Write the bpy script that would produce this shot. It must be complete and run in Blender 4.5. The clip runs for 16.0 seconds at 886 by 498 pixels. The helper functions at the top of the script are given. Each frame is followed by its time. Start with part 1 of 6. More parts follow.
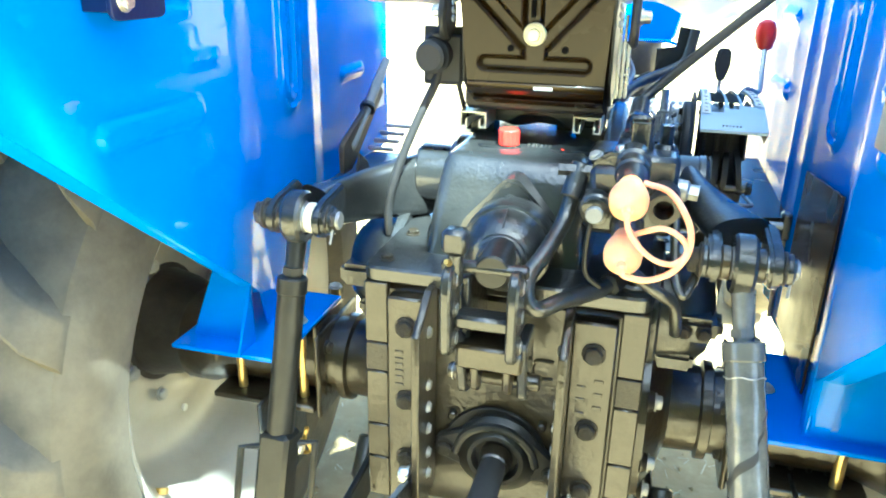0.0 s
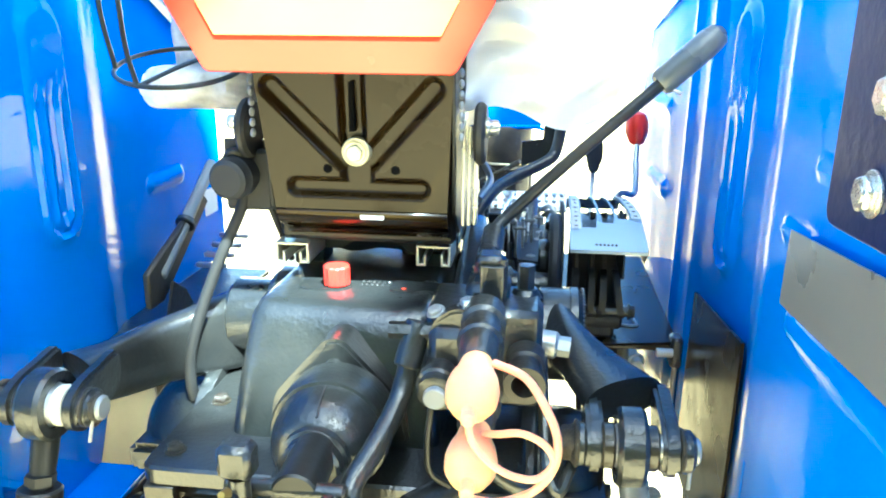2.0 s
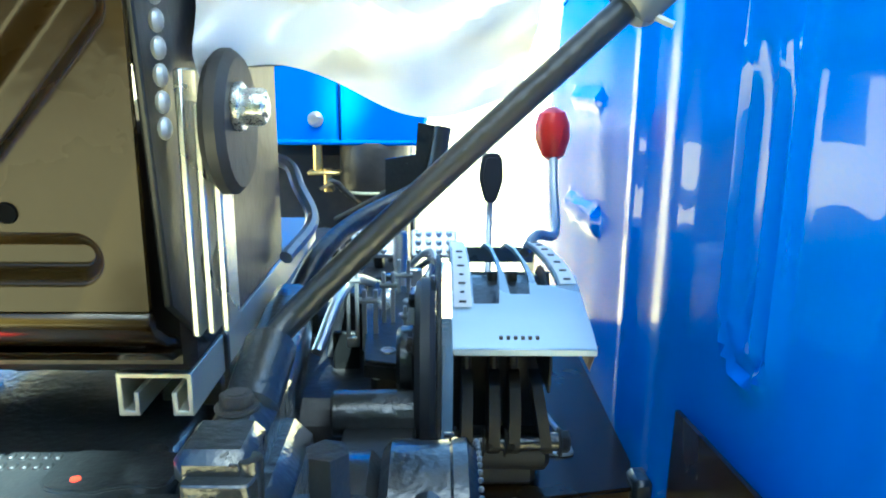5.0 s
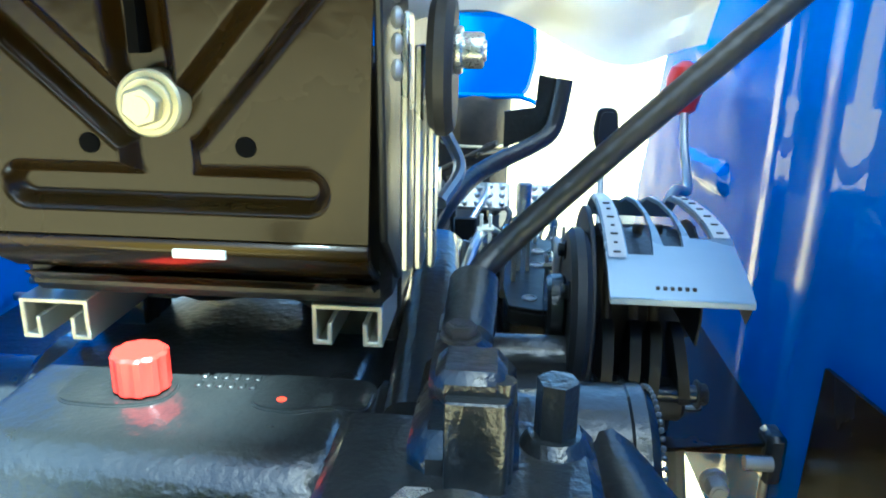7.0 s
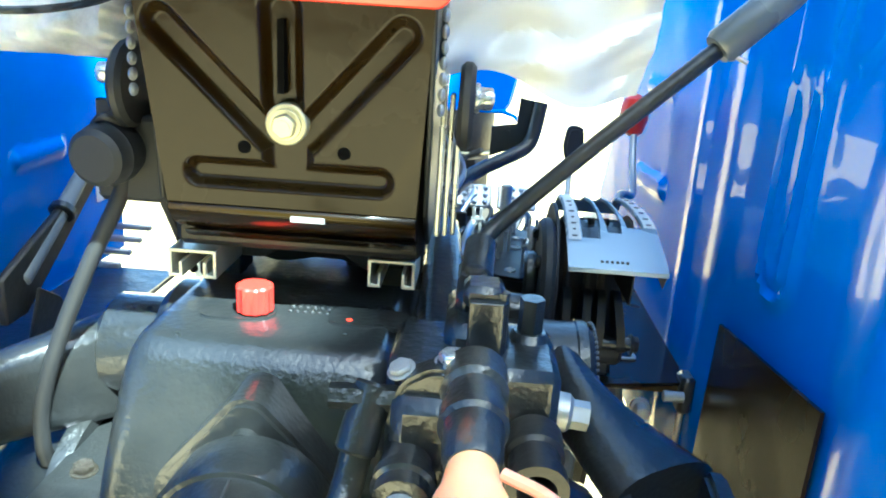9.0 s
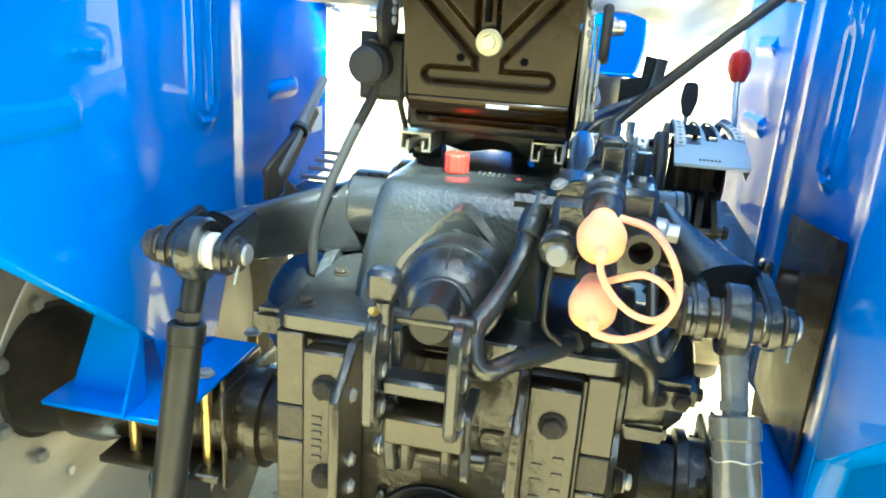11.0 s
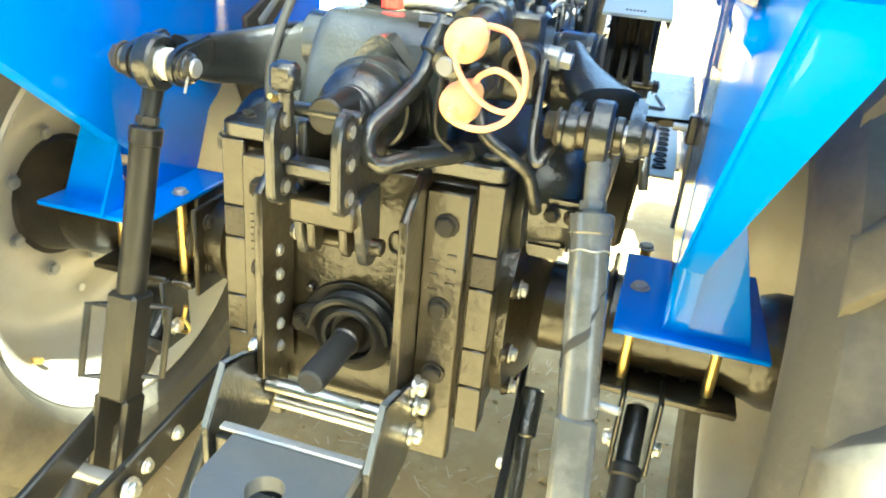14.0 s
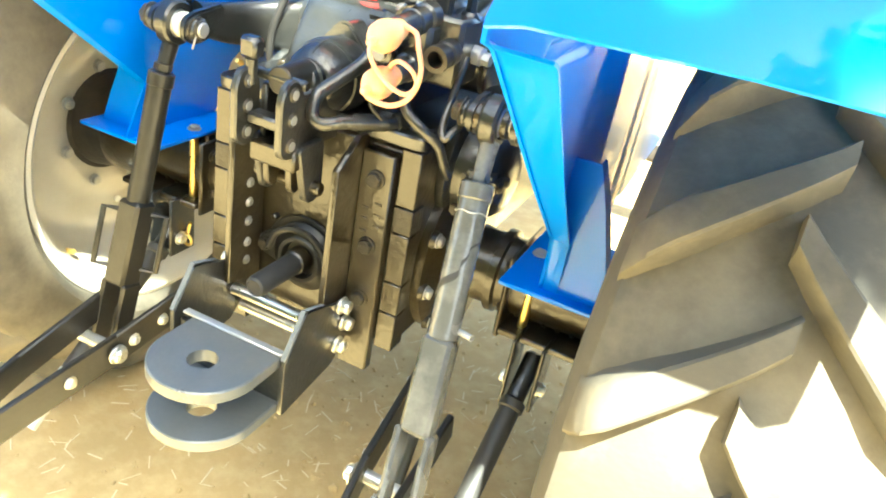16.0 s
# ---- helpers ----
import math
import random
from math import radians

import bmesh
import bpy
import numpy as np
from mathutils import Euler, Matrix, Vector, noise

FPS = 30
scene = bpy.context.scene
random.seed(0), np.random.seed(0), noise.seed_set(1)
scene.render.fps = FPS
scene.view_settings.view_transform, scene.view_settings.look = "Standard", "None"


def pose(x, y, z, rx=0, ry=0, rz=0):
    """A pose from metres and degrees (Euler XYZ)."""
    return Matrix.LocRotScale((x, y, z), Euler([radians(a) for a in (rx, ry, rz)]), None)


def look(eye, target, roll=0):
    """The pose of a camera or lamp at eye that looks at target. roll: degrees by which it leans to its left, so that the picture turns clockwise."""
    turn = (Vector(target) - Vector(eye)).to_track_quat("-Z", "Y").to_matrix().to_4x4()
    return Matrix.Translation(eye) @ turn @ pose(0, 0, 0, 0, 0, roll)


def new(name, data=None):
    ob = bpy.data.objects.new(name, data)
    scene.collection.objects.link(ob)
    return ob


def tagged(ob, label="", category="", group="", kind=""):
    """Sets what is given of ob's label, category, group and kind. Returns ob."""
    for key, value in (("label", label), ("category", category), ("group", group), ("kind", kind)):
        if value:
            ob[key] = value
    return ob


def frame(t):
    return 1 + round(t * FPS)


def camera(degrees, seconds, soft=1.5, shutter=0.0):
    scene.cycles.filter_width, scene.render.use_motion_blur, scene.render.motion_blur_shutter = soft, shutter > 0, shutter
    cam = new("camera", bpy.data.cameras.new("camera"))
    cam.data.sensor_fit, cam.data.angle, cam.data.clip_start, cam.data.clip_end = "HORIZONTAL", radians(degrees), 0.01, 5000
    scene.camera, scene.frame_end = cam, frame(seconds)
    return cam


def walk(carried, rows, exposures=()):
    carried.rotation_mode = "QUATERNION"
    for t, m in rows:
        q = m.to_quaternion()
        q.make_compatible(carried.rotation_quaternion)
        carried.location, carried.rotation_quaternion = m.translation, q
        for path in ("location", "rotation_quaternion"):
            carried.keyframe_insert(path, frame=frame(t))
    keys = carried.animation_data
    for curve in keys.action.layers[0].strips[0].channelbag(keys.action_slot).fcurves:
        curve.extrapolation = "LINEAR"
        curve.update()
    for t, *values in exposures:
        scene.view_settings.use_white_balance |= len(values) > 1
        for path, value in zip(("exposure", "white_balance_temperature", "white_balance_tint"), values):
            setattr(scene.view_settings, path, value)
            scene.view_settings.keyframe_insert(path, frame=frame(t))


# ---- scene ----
cam = camera(61.9, 16.0, soft=2.0)
PATH = [
    (0, (0.157, -0.882, 1.271), (-0.331, 0.918, 0.549), 0.9),
    (0.5, (0.153, -0.875, 1.266), (-0.338, 0.929, 0.556), 0.7),
    (1, (0.159, -0.85, 1.281), (-0.17, 1.001, 0.598), 2.5),
    (1.5, (0.168, -0.754, 1.292), (-0.09, 1.123, 0.653), 3.5),
    (2, (0.191, -0.619, 1.306), (-0.047, 1.285, 0.742), 0.5),
    (2.5, (0.204, -0.472, 1.304), (-0.023, 1.432, 0.734), 1.5),
    (3, (0.204, -0.333, 1.269), (-0.012, 1.578, 0.722), -0.1),
    (3.5, (0.208, -0.234, 1.242), (0.082, 1.697, 0.74), 1.8),
    (4, (0.224, -0.193, 1.234), (0.22, 1.756, 0.785), 0.5),
    (4.2, (0.228, -0.185, 1.229), (0.24, 1.77, 0.805), -0.0),
    (6.3, (0.221, -0.162, 1.225), (0.234, 1.738, 0.6), 2.4),
    (6.5, (0.208, -0.162, 1.223), (0.179, 1.736, 0.594), 2.8),
    (7, (0.159, -0.183, 1.222), (0.021, 1.722, 0.626), 1.1),
    (7.5, (0.148, -0.213, 1.244), (-0.02, 1.691, 0.653), 1.3),
    (8, (0.148, -0.243, 1.257), (-0.004, 1.663, 0.671), 1.4),
    (8.2, (0.147, -0.264, 1.263), (0.033, 1.638, 0.655), 2.0),
    (10.3, (0.126, -0.644, 1.24), (0.06, 1.278, 0.692), 5.0),
    (10.5, (0.128, -0.677, 1.225), (-0.107, 1.218, 0.631), 2.6),
    (11, (0.136, -0.722, 1.214), (-0.235, 1.145, 0.602), 3.7),
    (11.5, (0.162, -0.761, 1.201), (-0.266, 1.098, 0.601), 3.9),
    (12, (0.178, -0.787, 1.193), (-0.251, 1.042, 0.507), 2.6),
    (12.5, (0.204, -0.8, 1.216), (-0.211, 1.047, 0.569), 1.3),
    (13, (0.251, -0.801, 1.219), (-0.155, 1.056, 0.596), 4.8),
    (13.5, (0.293, -0.8, 1.193), (-0.143, 1.024, 0.497), 7.8),
    (14, (0.343, -0.823, 1.149), (-0.136, 0.934, 0.324), 5.3),
    (14.5, (0.387, -0.851, 1.128), (-0.16, 0.865, 0.259), 2.8),
    (15, (0.438, -0.875, 1.152), (-0.194, 0.813, 0.286), 2.7),
    (15.5, (0.51, -0.908, 1.197), (-0.167, 0.752, 0.31), 4.6),
    (16, (0.604, -0.955, 1.243), (-0.019, 0.713, 0.331), 11.0),
]
EXPOSURES = [(0.0, 3.57, 5000, -14), (1.5, 3.64, 5000, -15), (2.0, 3.60, 5000, -15), (3.0, 3.43, 4950, -17), (4.2, 3.51, 4850, -18), (6.5, 3.04, 4650, -17), (8.2, 3.10, 4800, -14), (10.5, 3.20, 5100, -15), (12.5, 3.60, 5500, -15), (16.0, 3.82, 6550, -7)]
walk(cam, [(t, look(eye, target, roll)) for t, eye, target, roll in PATH], EXPOSURES)

# ---- world, sun, exposure ----
SUN_EL, SUN_AZ = radians(58), radians(148)      # azimuth clockwise from ahead (+y): behind, to the right
sun_dir = Vector((math.sin(SUN_AZ) * math.cos(SUN_EL), math.cos(SUN_AZ) * math.cos(SUN_EL), math.sin(SUN_EL)))
world = bpy.data.worlds.new("world")
scene.world = world
world.use_nodes = True
wn = world.node_tree.nodes
sky = wn.new("ShaderNodeTexSky")
sky.sky_type, sky.sun_disc, sky.sun_elevation, sky.sun_rotation = "NISHITA", False, SUN_EL, SUN_AZ
sky.dust_density, sky.air_density, sky.ozone_density = 3.0, 0.8, 0.4
wn["Background"].inputs["Strength"].default_value = 0.08
world.node_tree.links.new(sky.outputs["Color"], wn["Background"].inputs["Color"])
lamp = bpy.data.lights.new("sun", "SUN")
lamp.energy, lamp.angle, lamp.color = 5.0, radians(0.6), (1.0, 0.95, 0.86)
sun = new("sun", lamp)
sun.matrix_world = look(sun_dir * 30, (0, 0, 0))


# ---- materials ----
def mat(name, color, rough=0.5, metal=0.0, vary=0.15, scale=12.0, bump=0.0, bump_scale=120.0, coat=0.0, spec=0.5,
        dirt_glare=None, dirt_glare_amount=0.0, dirt_glare_scale=6.0, sss=0.0, alpha=1.0, trans=0.0, per_object=0.0, coat_rough=0.035, coat_ior=1.5, ramp_at=(0.45, 0.75), wave=0.0, wave_scale=9.0, graze=0.0):
    """A surface with colour variation at two scales, uneven gloss, fine relief and a thin layer of dust, wear or
    painted glare.
    """
    m = bpy.data.materials.new(name)
    m.use_nodes = True
    nt = m.node_tree
    b = nt.nodes["Principled BSDF"]
    n, link = nt.nodes.new, nt.links.new
    co = n("ShaderNodeTexCoord")
    big, fine = n("ShaderNodeTexNoise"), n("ShaderNodeTexNoise")
    big.inputs["Scale"].default_value, big.inputs["Detail"].default_value = scale, 5
    fine.inputs["Scale"].default_value, fine.inputs["Detail"].default_value = bump_scale, 4
    for t in (big, fine):
        link(co.outputs["Object"], t.inputs["Vector"])
    mix = n("ShaderNodeMix")
    mix.data_type = "RGBA"
    mix.inputs["A"].default_value = (*[c * (1 - vary) for c in color], 1)
    mix.inputs["B"].default_value = (*[min(1, c * (1 + vary)) for c in color], 1)
    link(big.outputs["Fac"], mix.inputs["Factor"])
    out = mix.outputs["Result"]
    if per_object:
        info, hsv, mul = n("ShaderNodeObjectInfo"), n("ShaderNodeHueSaturation"), n("ShaderNodeMath")
        mul.operation = "MULTIPLY_ADD"
        mul.inputs[1].default_value, mul.inputs[2].default_value = per_object, 1 - per_object / 2
        link(info.outputs["Random"], mul.inputs[0])
        link(mul.outputs[0], hsv.inputs["Value"])
        link(out, hsv.inputs["Color"])
        out = hsv.outputs["Color"]
    if dirt_glare:
        dn, ramp, dm = n("ShaderNodeTexNoise"), n("ShaderNodeValToRGB"), n("ShaderNodeMix")
        dn.inputs["Scale"].default_value, dn.inputs["Detail"].default_value, dn.inputs["Roughness"].default_value = dirt_glare_scale, 8, 0.65
        link(co.outputs["Object"], dn.inputs["Vector"])
        ramp.color_ramp.elements[0].position, ramp.color_ramp.elements[1].position = ramp_at
        ramp.color_ramp.elements[1].color = (dirt_glare_amount, dirt_glare_amount, dirt_glare_amount, 1)
        link(dn.outputs["Fac"], ramp.inputs["Fac"])
        dm.data_type = "RGBA"
        dm.inputs["B"].default_value = (*dirt_glare, 1)
        link(ramp.outputs["Color"], dm.inputs["Factor"])
        link(out, dm.inputs["A"])
        out = dm.outputs["Result"]
    link(out, b.inputs["Base Color"])
    mr = n("ShaderNodeMapRange")
    mr.inputs["To Min"].default_value, mr.inputs["To Max"].default_value = max(0.02, rough * 0.75), min(1, rough * 1.25)
    link(big.outputs["Fac"], mr.inputs["Value"])
    link(mr.outputs["Result"], b.inputs["Roughness"])
    if bump:
        bp = n("ShaderNodeBump")
        bp.inputs["Strength"].default_value, bp.inputs["Distance"].default_value = min(1, bump), 0.002
        link(fine.outputs["Fac"], bp.inputs["Height"])
        if wave:
            slow, wv = n("ShaderNodeTexNoise"), n("ShaderNodeBump")
            slow.inputs["Scale"].default_value, slow.inputs["Detail"].default_value = wave_scale, 1
            wv.inputs["Strength"].default_value, wv.inputs["Distance"].default_value = 1.0, wave
            link(co.outputs["Object"], slow.inputs["Vector"])
            link(slow.outputs["Fac"], wv.inputs["Height"])
            link(wv.outputs["Normal"], bp.inputs["Normal"])
        link(bp.outputs["Normal"], b.inputs["Normal"])
        link(bp.outputs["Normal"], b.inputs["Coat Normal"])
    b.inputs["Metallic"].default_value = metal
    b.inputs["Coat Weight"].default_value = coat
    if graze:
        # coat weight drops at flat angles, to hold back pale grazing reflections
        lw, gr = n("ShaderNodeLayerWeight"), n("ShaderNodeMapRange")
        gr.inputs["From Min"].default_value, gr.inputs["From Max"].default_value = 0.58, 0.78
        gr.inputs["To Min"].default_value, gr.inputs["To Max"].default_value = coat, coat * graze
        link(lw.outputs["Facing"], gr.inputs["Value"])
        link(gr.outputs["Result"], b.inputs["Coat Weight"])
    b.inputs["Coat Roughness"].default_value = coat_rough
    b.inputs["Coat IOR"].default_value = coat_ior
    b.inputs["Specular IOR Level"].default_value = spec
    b.inputs["Transmission Weight"].default_value = trans
    b.inputs["Alpha"].default_value = alpha
    if sss:
        b.inputs["Subsurface Weight"].default_value = sss
        b.inputs["Subsurface Radius"].default_value = (0.03, 0.012, 0.004)
    return m


DUST = (0.32, 0.26, 0.17)
M_BLACK = mat("black gloss paint", (0.016, 0.018, 0.019), 0.34, coat=1.0, coat_ior=1.55, coat_rough=0.06, spec=0.22, bump=0.42, bump_scale=190, wave=0.0009, wave_scale=40, dirt_glare=DUST, dirt_glare_amount=0.06)
M_CAST = mat("black painted cast iron", (0.017, 0.013, 0.006), 0.34, coat=0.8, coat_rough=0.14, spec=0.3, bump=0.6, bump_scale=85, dirt_glare=DUST, dirt_glare_amount=0.12, dirt_glare_scale=9)
M_DULL = mat("dull black paint", (0.013, 0.014, 0.014), 0.36, spec=0.4, bump=0.3, bump_scale=60, dirt_glare=DUST, dirt_glare_amount=0.06)
M_ROUGH = mat("rough cast iron", (0.02, 0.018, 0.015), 0.38, bump=1.0, bump_scale=170, dirt_glare=DUST, dirt_glare_amount=0.15)
M_SATIN = mat("black satin pressed steel", (0.019, 0.011, 0.002), 0.26, bump=0.08, wave=0.0012, wave_scale=14, dirt_glare=DUST, dirt_glare_amount=0.02, spec=0.18, coat=0.2, coat_rough=0.10)
M_BLUE = mat("blue gloss paint", (0.0012, 0.165, 0.72), 0.24, vary=0.05, scale=3, coat=0.60, graze=0.15, coat_ior=1.42, coat_rough=0.03, spec=0.12, bump=0.03, bump_scale=14, wave=0.0035, wave_scale=7, dirt_glare=DUST, dirt_glare_amount=0.05, dirt_glare_scale=3)
M_RUBBER = mat("black rubber", (0.025, 0.025, 0.025), 0.55, bump=0.2)
M_HOLE = mat("dark hollow", (0.004, 0.004, 0.004), 0.9, spec=0.05)
M_TYRE = mat("dusty tyre rubber", (0.070, 0.064, 0.050), 0.75, vary=0.3, scale=7, bump=0.5, bump_scale=60, dirt_glare=(0.36, 0.31, 0.22), dirt_glare_amount=0.42, dirt_glare_scale=4)
M_RIM = mat("dusty grey rim paint", (0.50, 0.48, 0.41), 0.34, vary=0.1, bump=0.15, dirt_glare=(0.36, 0.30, 0.2), dirt_glare_amount=0.5, dirt_glare_scale=5, coat=0.2)
M_ZINC = mat("bright zinc", (0.72, 0.72, 0.68), 0.28, metal=0.9, bump=0.1)
M_BRASS = mat("yellow passivated zinc", (0.80, 0.58, 0.20), 0.3, metal=0.9, bump=0.1)
M_CREAM = mat("yellowish zinc washer", (0.78, 0.72, 0.45), 0.35, metal=0.55, bump=0.1)
M_HITCH = mat("blue-grey worn plate steel", (0.13, 0.145, 0.155), 0.30, metal=0.3, vary=0.2, scale=14, bump=0.3, dirt_glare=DUST, dirt_glare_amount=0.25)
M_STEEL = mat("worn grey steel", (0.42, 0.43, 0.43), 0.36, metal=0.55, vary=0.25, scale=25, bump=0.3, dirt_glare=DUST, dirt_glare_amount=0.3)
M_COVER = mat("black gloss paint on rough casting", (0.016, 0.018, 0.019), 0.30, coat=1.0, coat_ior=1.6, coat_rough=0.07, spec=0.2, bump=0.32, bump_scale=190, wave=0.0008, wave_scale=36, dirt_glare=DUST, dirt_glare_amount=0.05)
M_LEVER = mat("worn dark lever paint", (0.020, 0.021, 0.020), 0.30, vary=0.3, scale=30, spec=0.5, bump=0.5, bump_scale=120, dirt_glare=DUST, dirt_glare_amount=0.12)
# black dusty rod; the pale mottling paints sun glare and sky sheen into the colour
M_ROD = mat("dusty black rod paint with painted glare", (0.10, 0.104, 0.104), 0.26, vary=0.35, scale=14, bump=0.6, bump_scale=40, wave=0.002, wave_scale=30, dirt_glare=(0.38, 0.38, 0.35), dirt_glare_amount=0.5, dirt_glare_scale=9, coat=0.7, coat_rough=0.10)
M_LEAF = mat("tree leaf", (0.06, 0.10, 0.03), 0.5, vary=0.4, scale=30)
M_BARK = mat("tree bark", (0.12, 0.09, 0.06), 0.9, vary=0.4, scale=12, bump=1.0, bump_scale=30)
M_GREY = mat("grey painted steel", (0.11, 0.125, 0.14), 0.28, vary=0.2, scale=18, bump=0.2, dirt_glare=(0.4, 0.38, 0.32), dirt_glare_amount=0.4, coat=0.3)
M_FLOOR = mat("pale dusty chequered steel", (0.50, 0.49, 0.45), 0.4, metal=0.2, vary=0.2, scale=14, bump=0.3, dirt_glare=DUST, dirt_glare_amount=0.3)
M_PLATE = mat("silver grey quadrant plate", (0.42, 0.50, 0.56), 0.28, metal=0.35, vary=0.08, bump=0.1)
M_GRIP = mat("light grey rubber grip", (0.20, 0.21, 0.22), 0.4, vary=0.15, bump=0.2)
M_RAIL = mat("yellow-grey galvanised rail", (0.68, 0.66, 0.55), 0.32, metal=0.6, bump=0.2)
M_RED = mat("red plastic", (0.72, 0.03, 0.02), 0.3, vary=0.08, sss=0.1, bump=0.1)
M_ORANGE = mat("orange translucent rubber", (0.97, 0.46, 0.24), 0.35, vary=0.1, sss=0.6, spec=0.4)
M_CORD = mat("orange cord", (0.97, 0.42, 0.25), 0.45, vary=0.1, sss=0.4)
M_SMV_RED = mat("orange red reflector", (0.85, 0.055, 0.025), 0.25, vary=0.06, coat=0.5)
M_SMV_YEL = mat("yellow orange fluorescent panel", (0.42, 0.25, 0.07), 0.4, vary=0.06)
M_FILM = mat("white plastic film", (0.80, 0.80, 0.78), 0.16, vary=0.1, scale=9, bump=0.6, bump_scale=22, coat=0.5, sss=0.2, dirt_glare=(0.16, 0.16, 0.15), dirt_glare_amount=0.9, dirt_glare_scale=3.0, ramp_at=(0.42, 0.58))
M_SHEET = mat("clear plastic sheet", (0.88, 0.88, 0.86), 0.22, vary=0.06, bump=0.5, bump_scale=18, coat=0.6, alpha=0.82)
M_SEAT = mat("grey vinyl under film", (0.09, 0.085, 0.08), 0.2, vary=0.4, scale=6, bump=0.6, bump_scale=25, coat=0.6)
M_WHITE = mat("white sticker", (0.8, 0.8, 0.76), 0.4, vary=0.04)
M_NYLON = mat("white nylon bush", (0.78, 0.76, 0.66), 0.4, vary=0.05)
M_DARK = mat("dark oily metal", (0.03, 0.028, 0.025), 0.4, metal=0.3, bump=0.4, dirt_glare=DUST, dirt_glare_amount=0.2)
M_CHASSIS = mat("dark engine parts", (0.03, 0.03, 0.032), 0.45, bump=0.5, dirt_glare=DUST, dirt_glare_amount=0.25)
M_GROUND = mat("dry sandy earth", (0.44, 0.315, 0.14), 0.9, vary=0.25, scale=2.2, bump=1.0, bump_scale=45, dirt_glare=(0.56, 0.44, 0.23), dirt_glare_amount=0.8, dirt_glare_scale=14)
M_STRAW = mat("dry straw", (0.62, 0.52, 0.32), 0.7, vary=0.2, per_object=0.5)
M_MIRROR = mat("silvery reflector foil", (0.33, 0.34, 0.34), 0.28, metal=0.6, vary=0.1, bump=0.2, bump_scale=18)
M_NAVY = mat("dark blue lamp bracket", (0.006, 0.012, 0.06), 0.32, spec=0.25, coat=0.08, bump=0.2)


# ---- mesh building ----
def basis(axis):
    a = Vector(axis).normalized()
    u = a.orthogonal().normalized() if abs(a.z) > 0.9 else Vector((0, 0, 1)).cross(a).normalized()
    return u, a.cross(u), a


class Shape:
    def __init__(self):
        self.bm = bmesh.new()

    def add(self, verts, faces):
        vs = [self.bm.verts.new(v) for v in verts]
        for f in faces:
            try:
                self.bm.faces.new([vs[i] for i in f])
            except ValueError:
                pass
        return self

    def join(self, other):
        vs = {}
        for v in other.verts:
            vs[v] = self.bm.verts.new(v.co)
        for f in other.faces:
            self.bm.faces.new([vs[v] for v in f.verts])
        other.free()
        return self

    def prism(self, poly, axis, lo, hi, bevel=0.0, seg=1):
        """A flat outline, pushed along x, y or z from lo to hi. The outline is in the other two axes, in their order."""
        def place(p, h):
            return {"x": (h, p[0], p[1]), "y": (p[0], h, p[1]), "z": (p[0], p[1], h)}[axis]
        n = len(poly)
        tmp = bmesh.new()
        vs = [tmp.verts.new(place(p, h)) for h in (lo, hi) for p in poly]
        tmp.faces.new(vs[:n])
        tmp.faces.new(vs[n:])
        for i in range(n):
            j = (i + 1) % n
            tmp.faces.new((vs[i], vs[j], vs[n + j], vs[n + i]))
        bmesh.ops.recalc_face_normals(tmp, faces=tmp.faces)
        if bevel:
            sharp = [e for e in tmp.edges if e.calc_face_angle(0) > 0.5]
            bmesh.ops.bevel(tmp, geom=sharp, offset=bevel, segments=seg, affect="EDGES", clamp_overlap=True)
        return self.join(tmp)

    def box(self, lo, hi, bevel=0.0, m=None, seg=1):
        tmp = bmesh.new()
        vs = [tmp.verts.new((x, y, z)) for x in (lo[0], hi[0]) for y in (lo[1], hi[1]) for z in (lo[2], hi[2])]
        for f in ((0, 1, 3, 2), (4, 6, 7, 5), (0, 4, 5, 1), (2, 3, 7, 6), (0, 2, 6, 4), (1, 5, 7, 3)):
            tmp.faces.new([vs[i] for i in f])
        bmesh.ops.recalc_face_normals(tmp, faces=tmp.faces)
        if bevel:
            bmesh.ops.bevel(tmp, geom=list(tmp.edges), offset=bevel, segments=seg, affect="EDGES", clamp_overlap=True)
        if m:
            tmp.transform(m)
        return self.join(tmp)

    def lathe(self, profile, at, axis, n=24, closed=False):
        """Turns (radius, height along the axis) about the axis through at."""
        u, v, a = basis(axis)
        at = Vector(at)
        verts, faces, k = [], [], len(profile)
        for i in range(n):
            w = 2 * math.pi * i / n
            for r, h in profile:
                verts.append(at + a * h + (u * math.cos(w) + v * math.sin(w)) * r)
        for i in range(n):
            j = (i + 1) % n
            for q in range(k if closed else k - 1):
                p = (q + 1) % k
                faces.append((i * k + q, j * k + q, j * k + p, i * k + p))
        if not closed:
            if profile[0][0] > 1e-6:
                faces.append([i * k for i in range(n)][::-1])
            if profile[-1][0] > 1e-6:
                faces.append([i * k + k - 1 for i in range(n)])
        return self.add(verts, faces)

    def cyl(self, p, q, r, r2=None, n=20, edge=0.0):
        p, q = Vector(p), Vector(q)
        h, r2 = (q - p).length, r if r2 is None else r2
        e = min(edge, h * 0.3, r * 0.5, r2 * 0.5)
        prof = [(r - e, 0), (r, e), (r2, h - e), (r2 - e, h)] if e else [(r, 0), (r2, h)]
        return self.lathe(prof, p, q - p, n)

    def tube(self, pts, r, n=10, steps=8, smooth=True):
        pts = [Vector(p) for p in pts]
        path = pts
        if smooth and len(pts) > 2:
            path = []
            ext = [2 * pts[0] - pts[1], *pts, 2 * pts[-1] - pts[-2]]
            for i in range(1, len(ext) - 2):
                a, b, c, d = ext[i - 1:i + 3]
                for s in range(steps):
                    t = s / steps
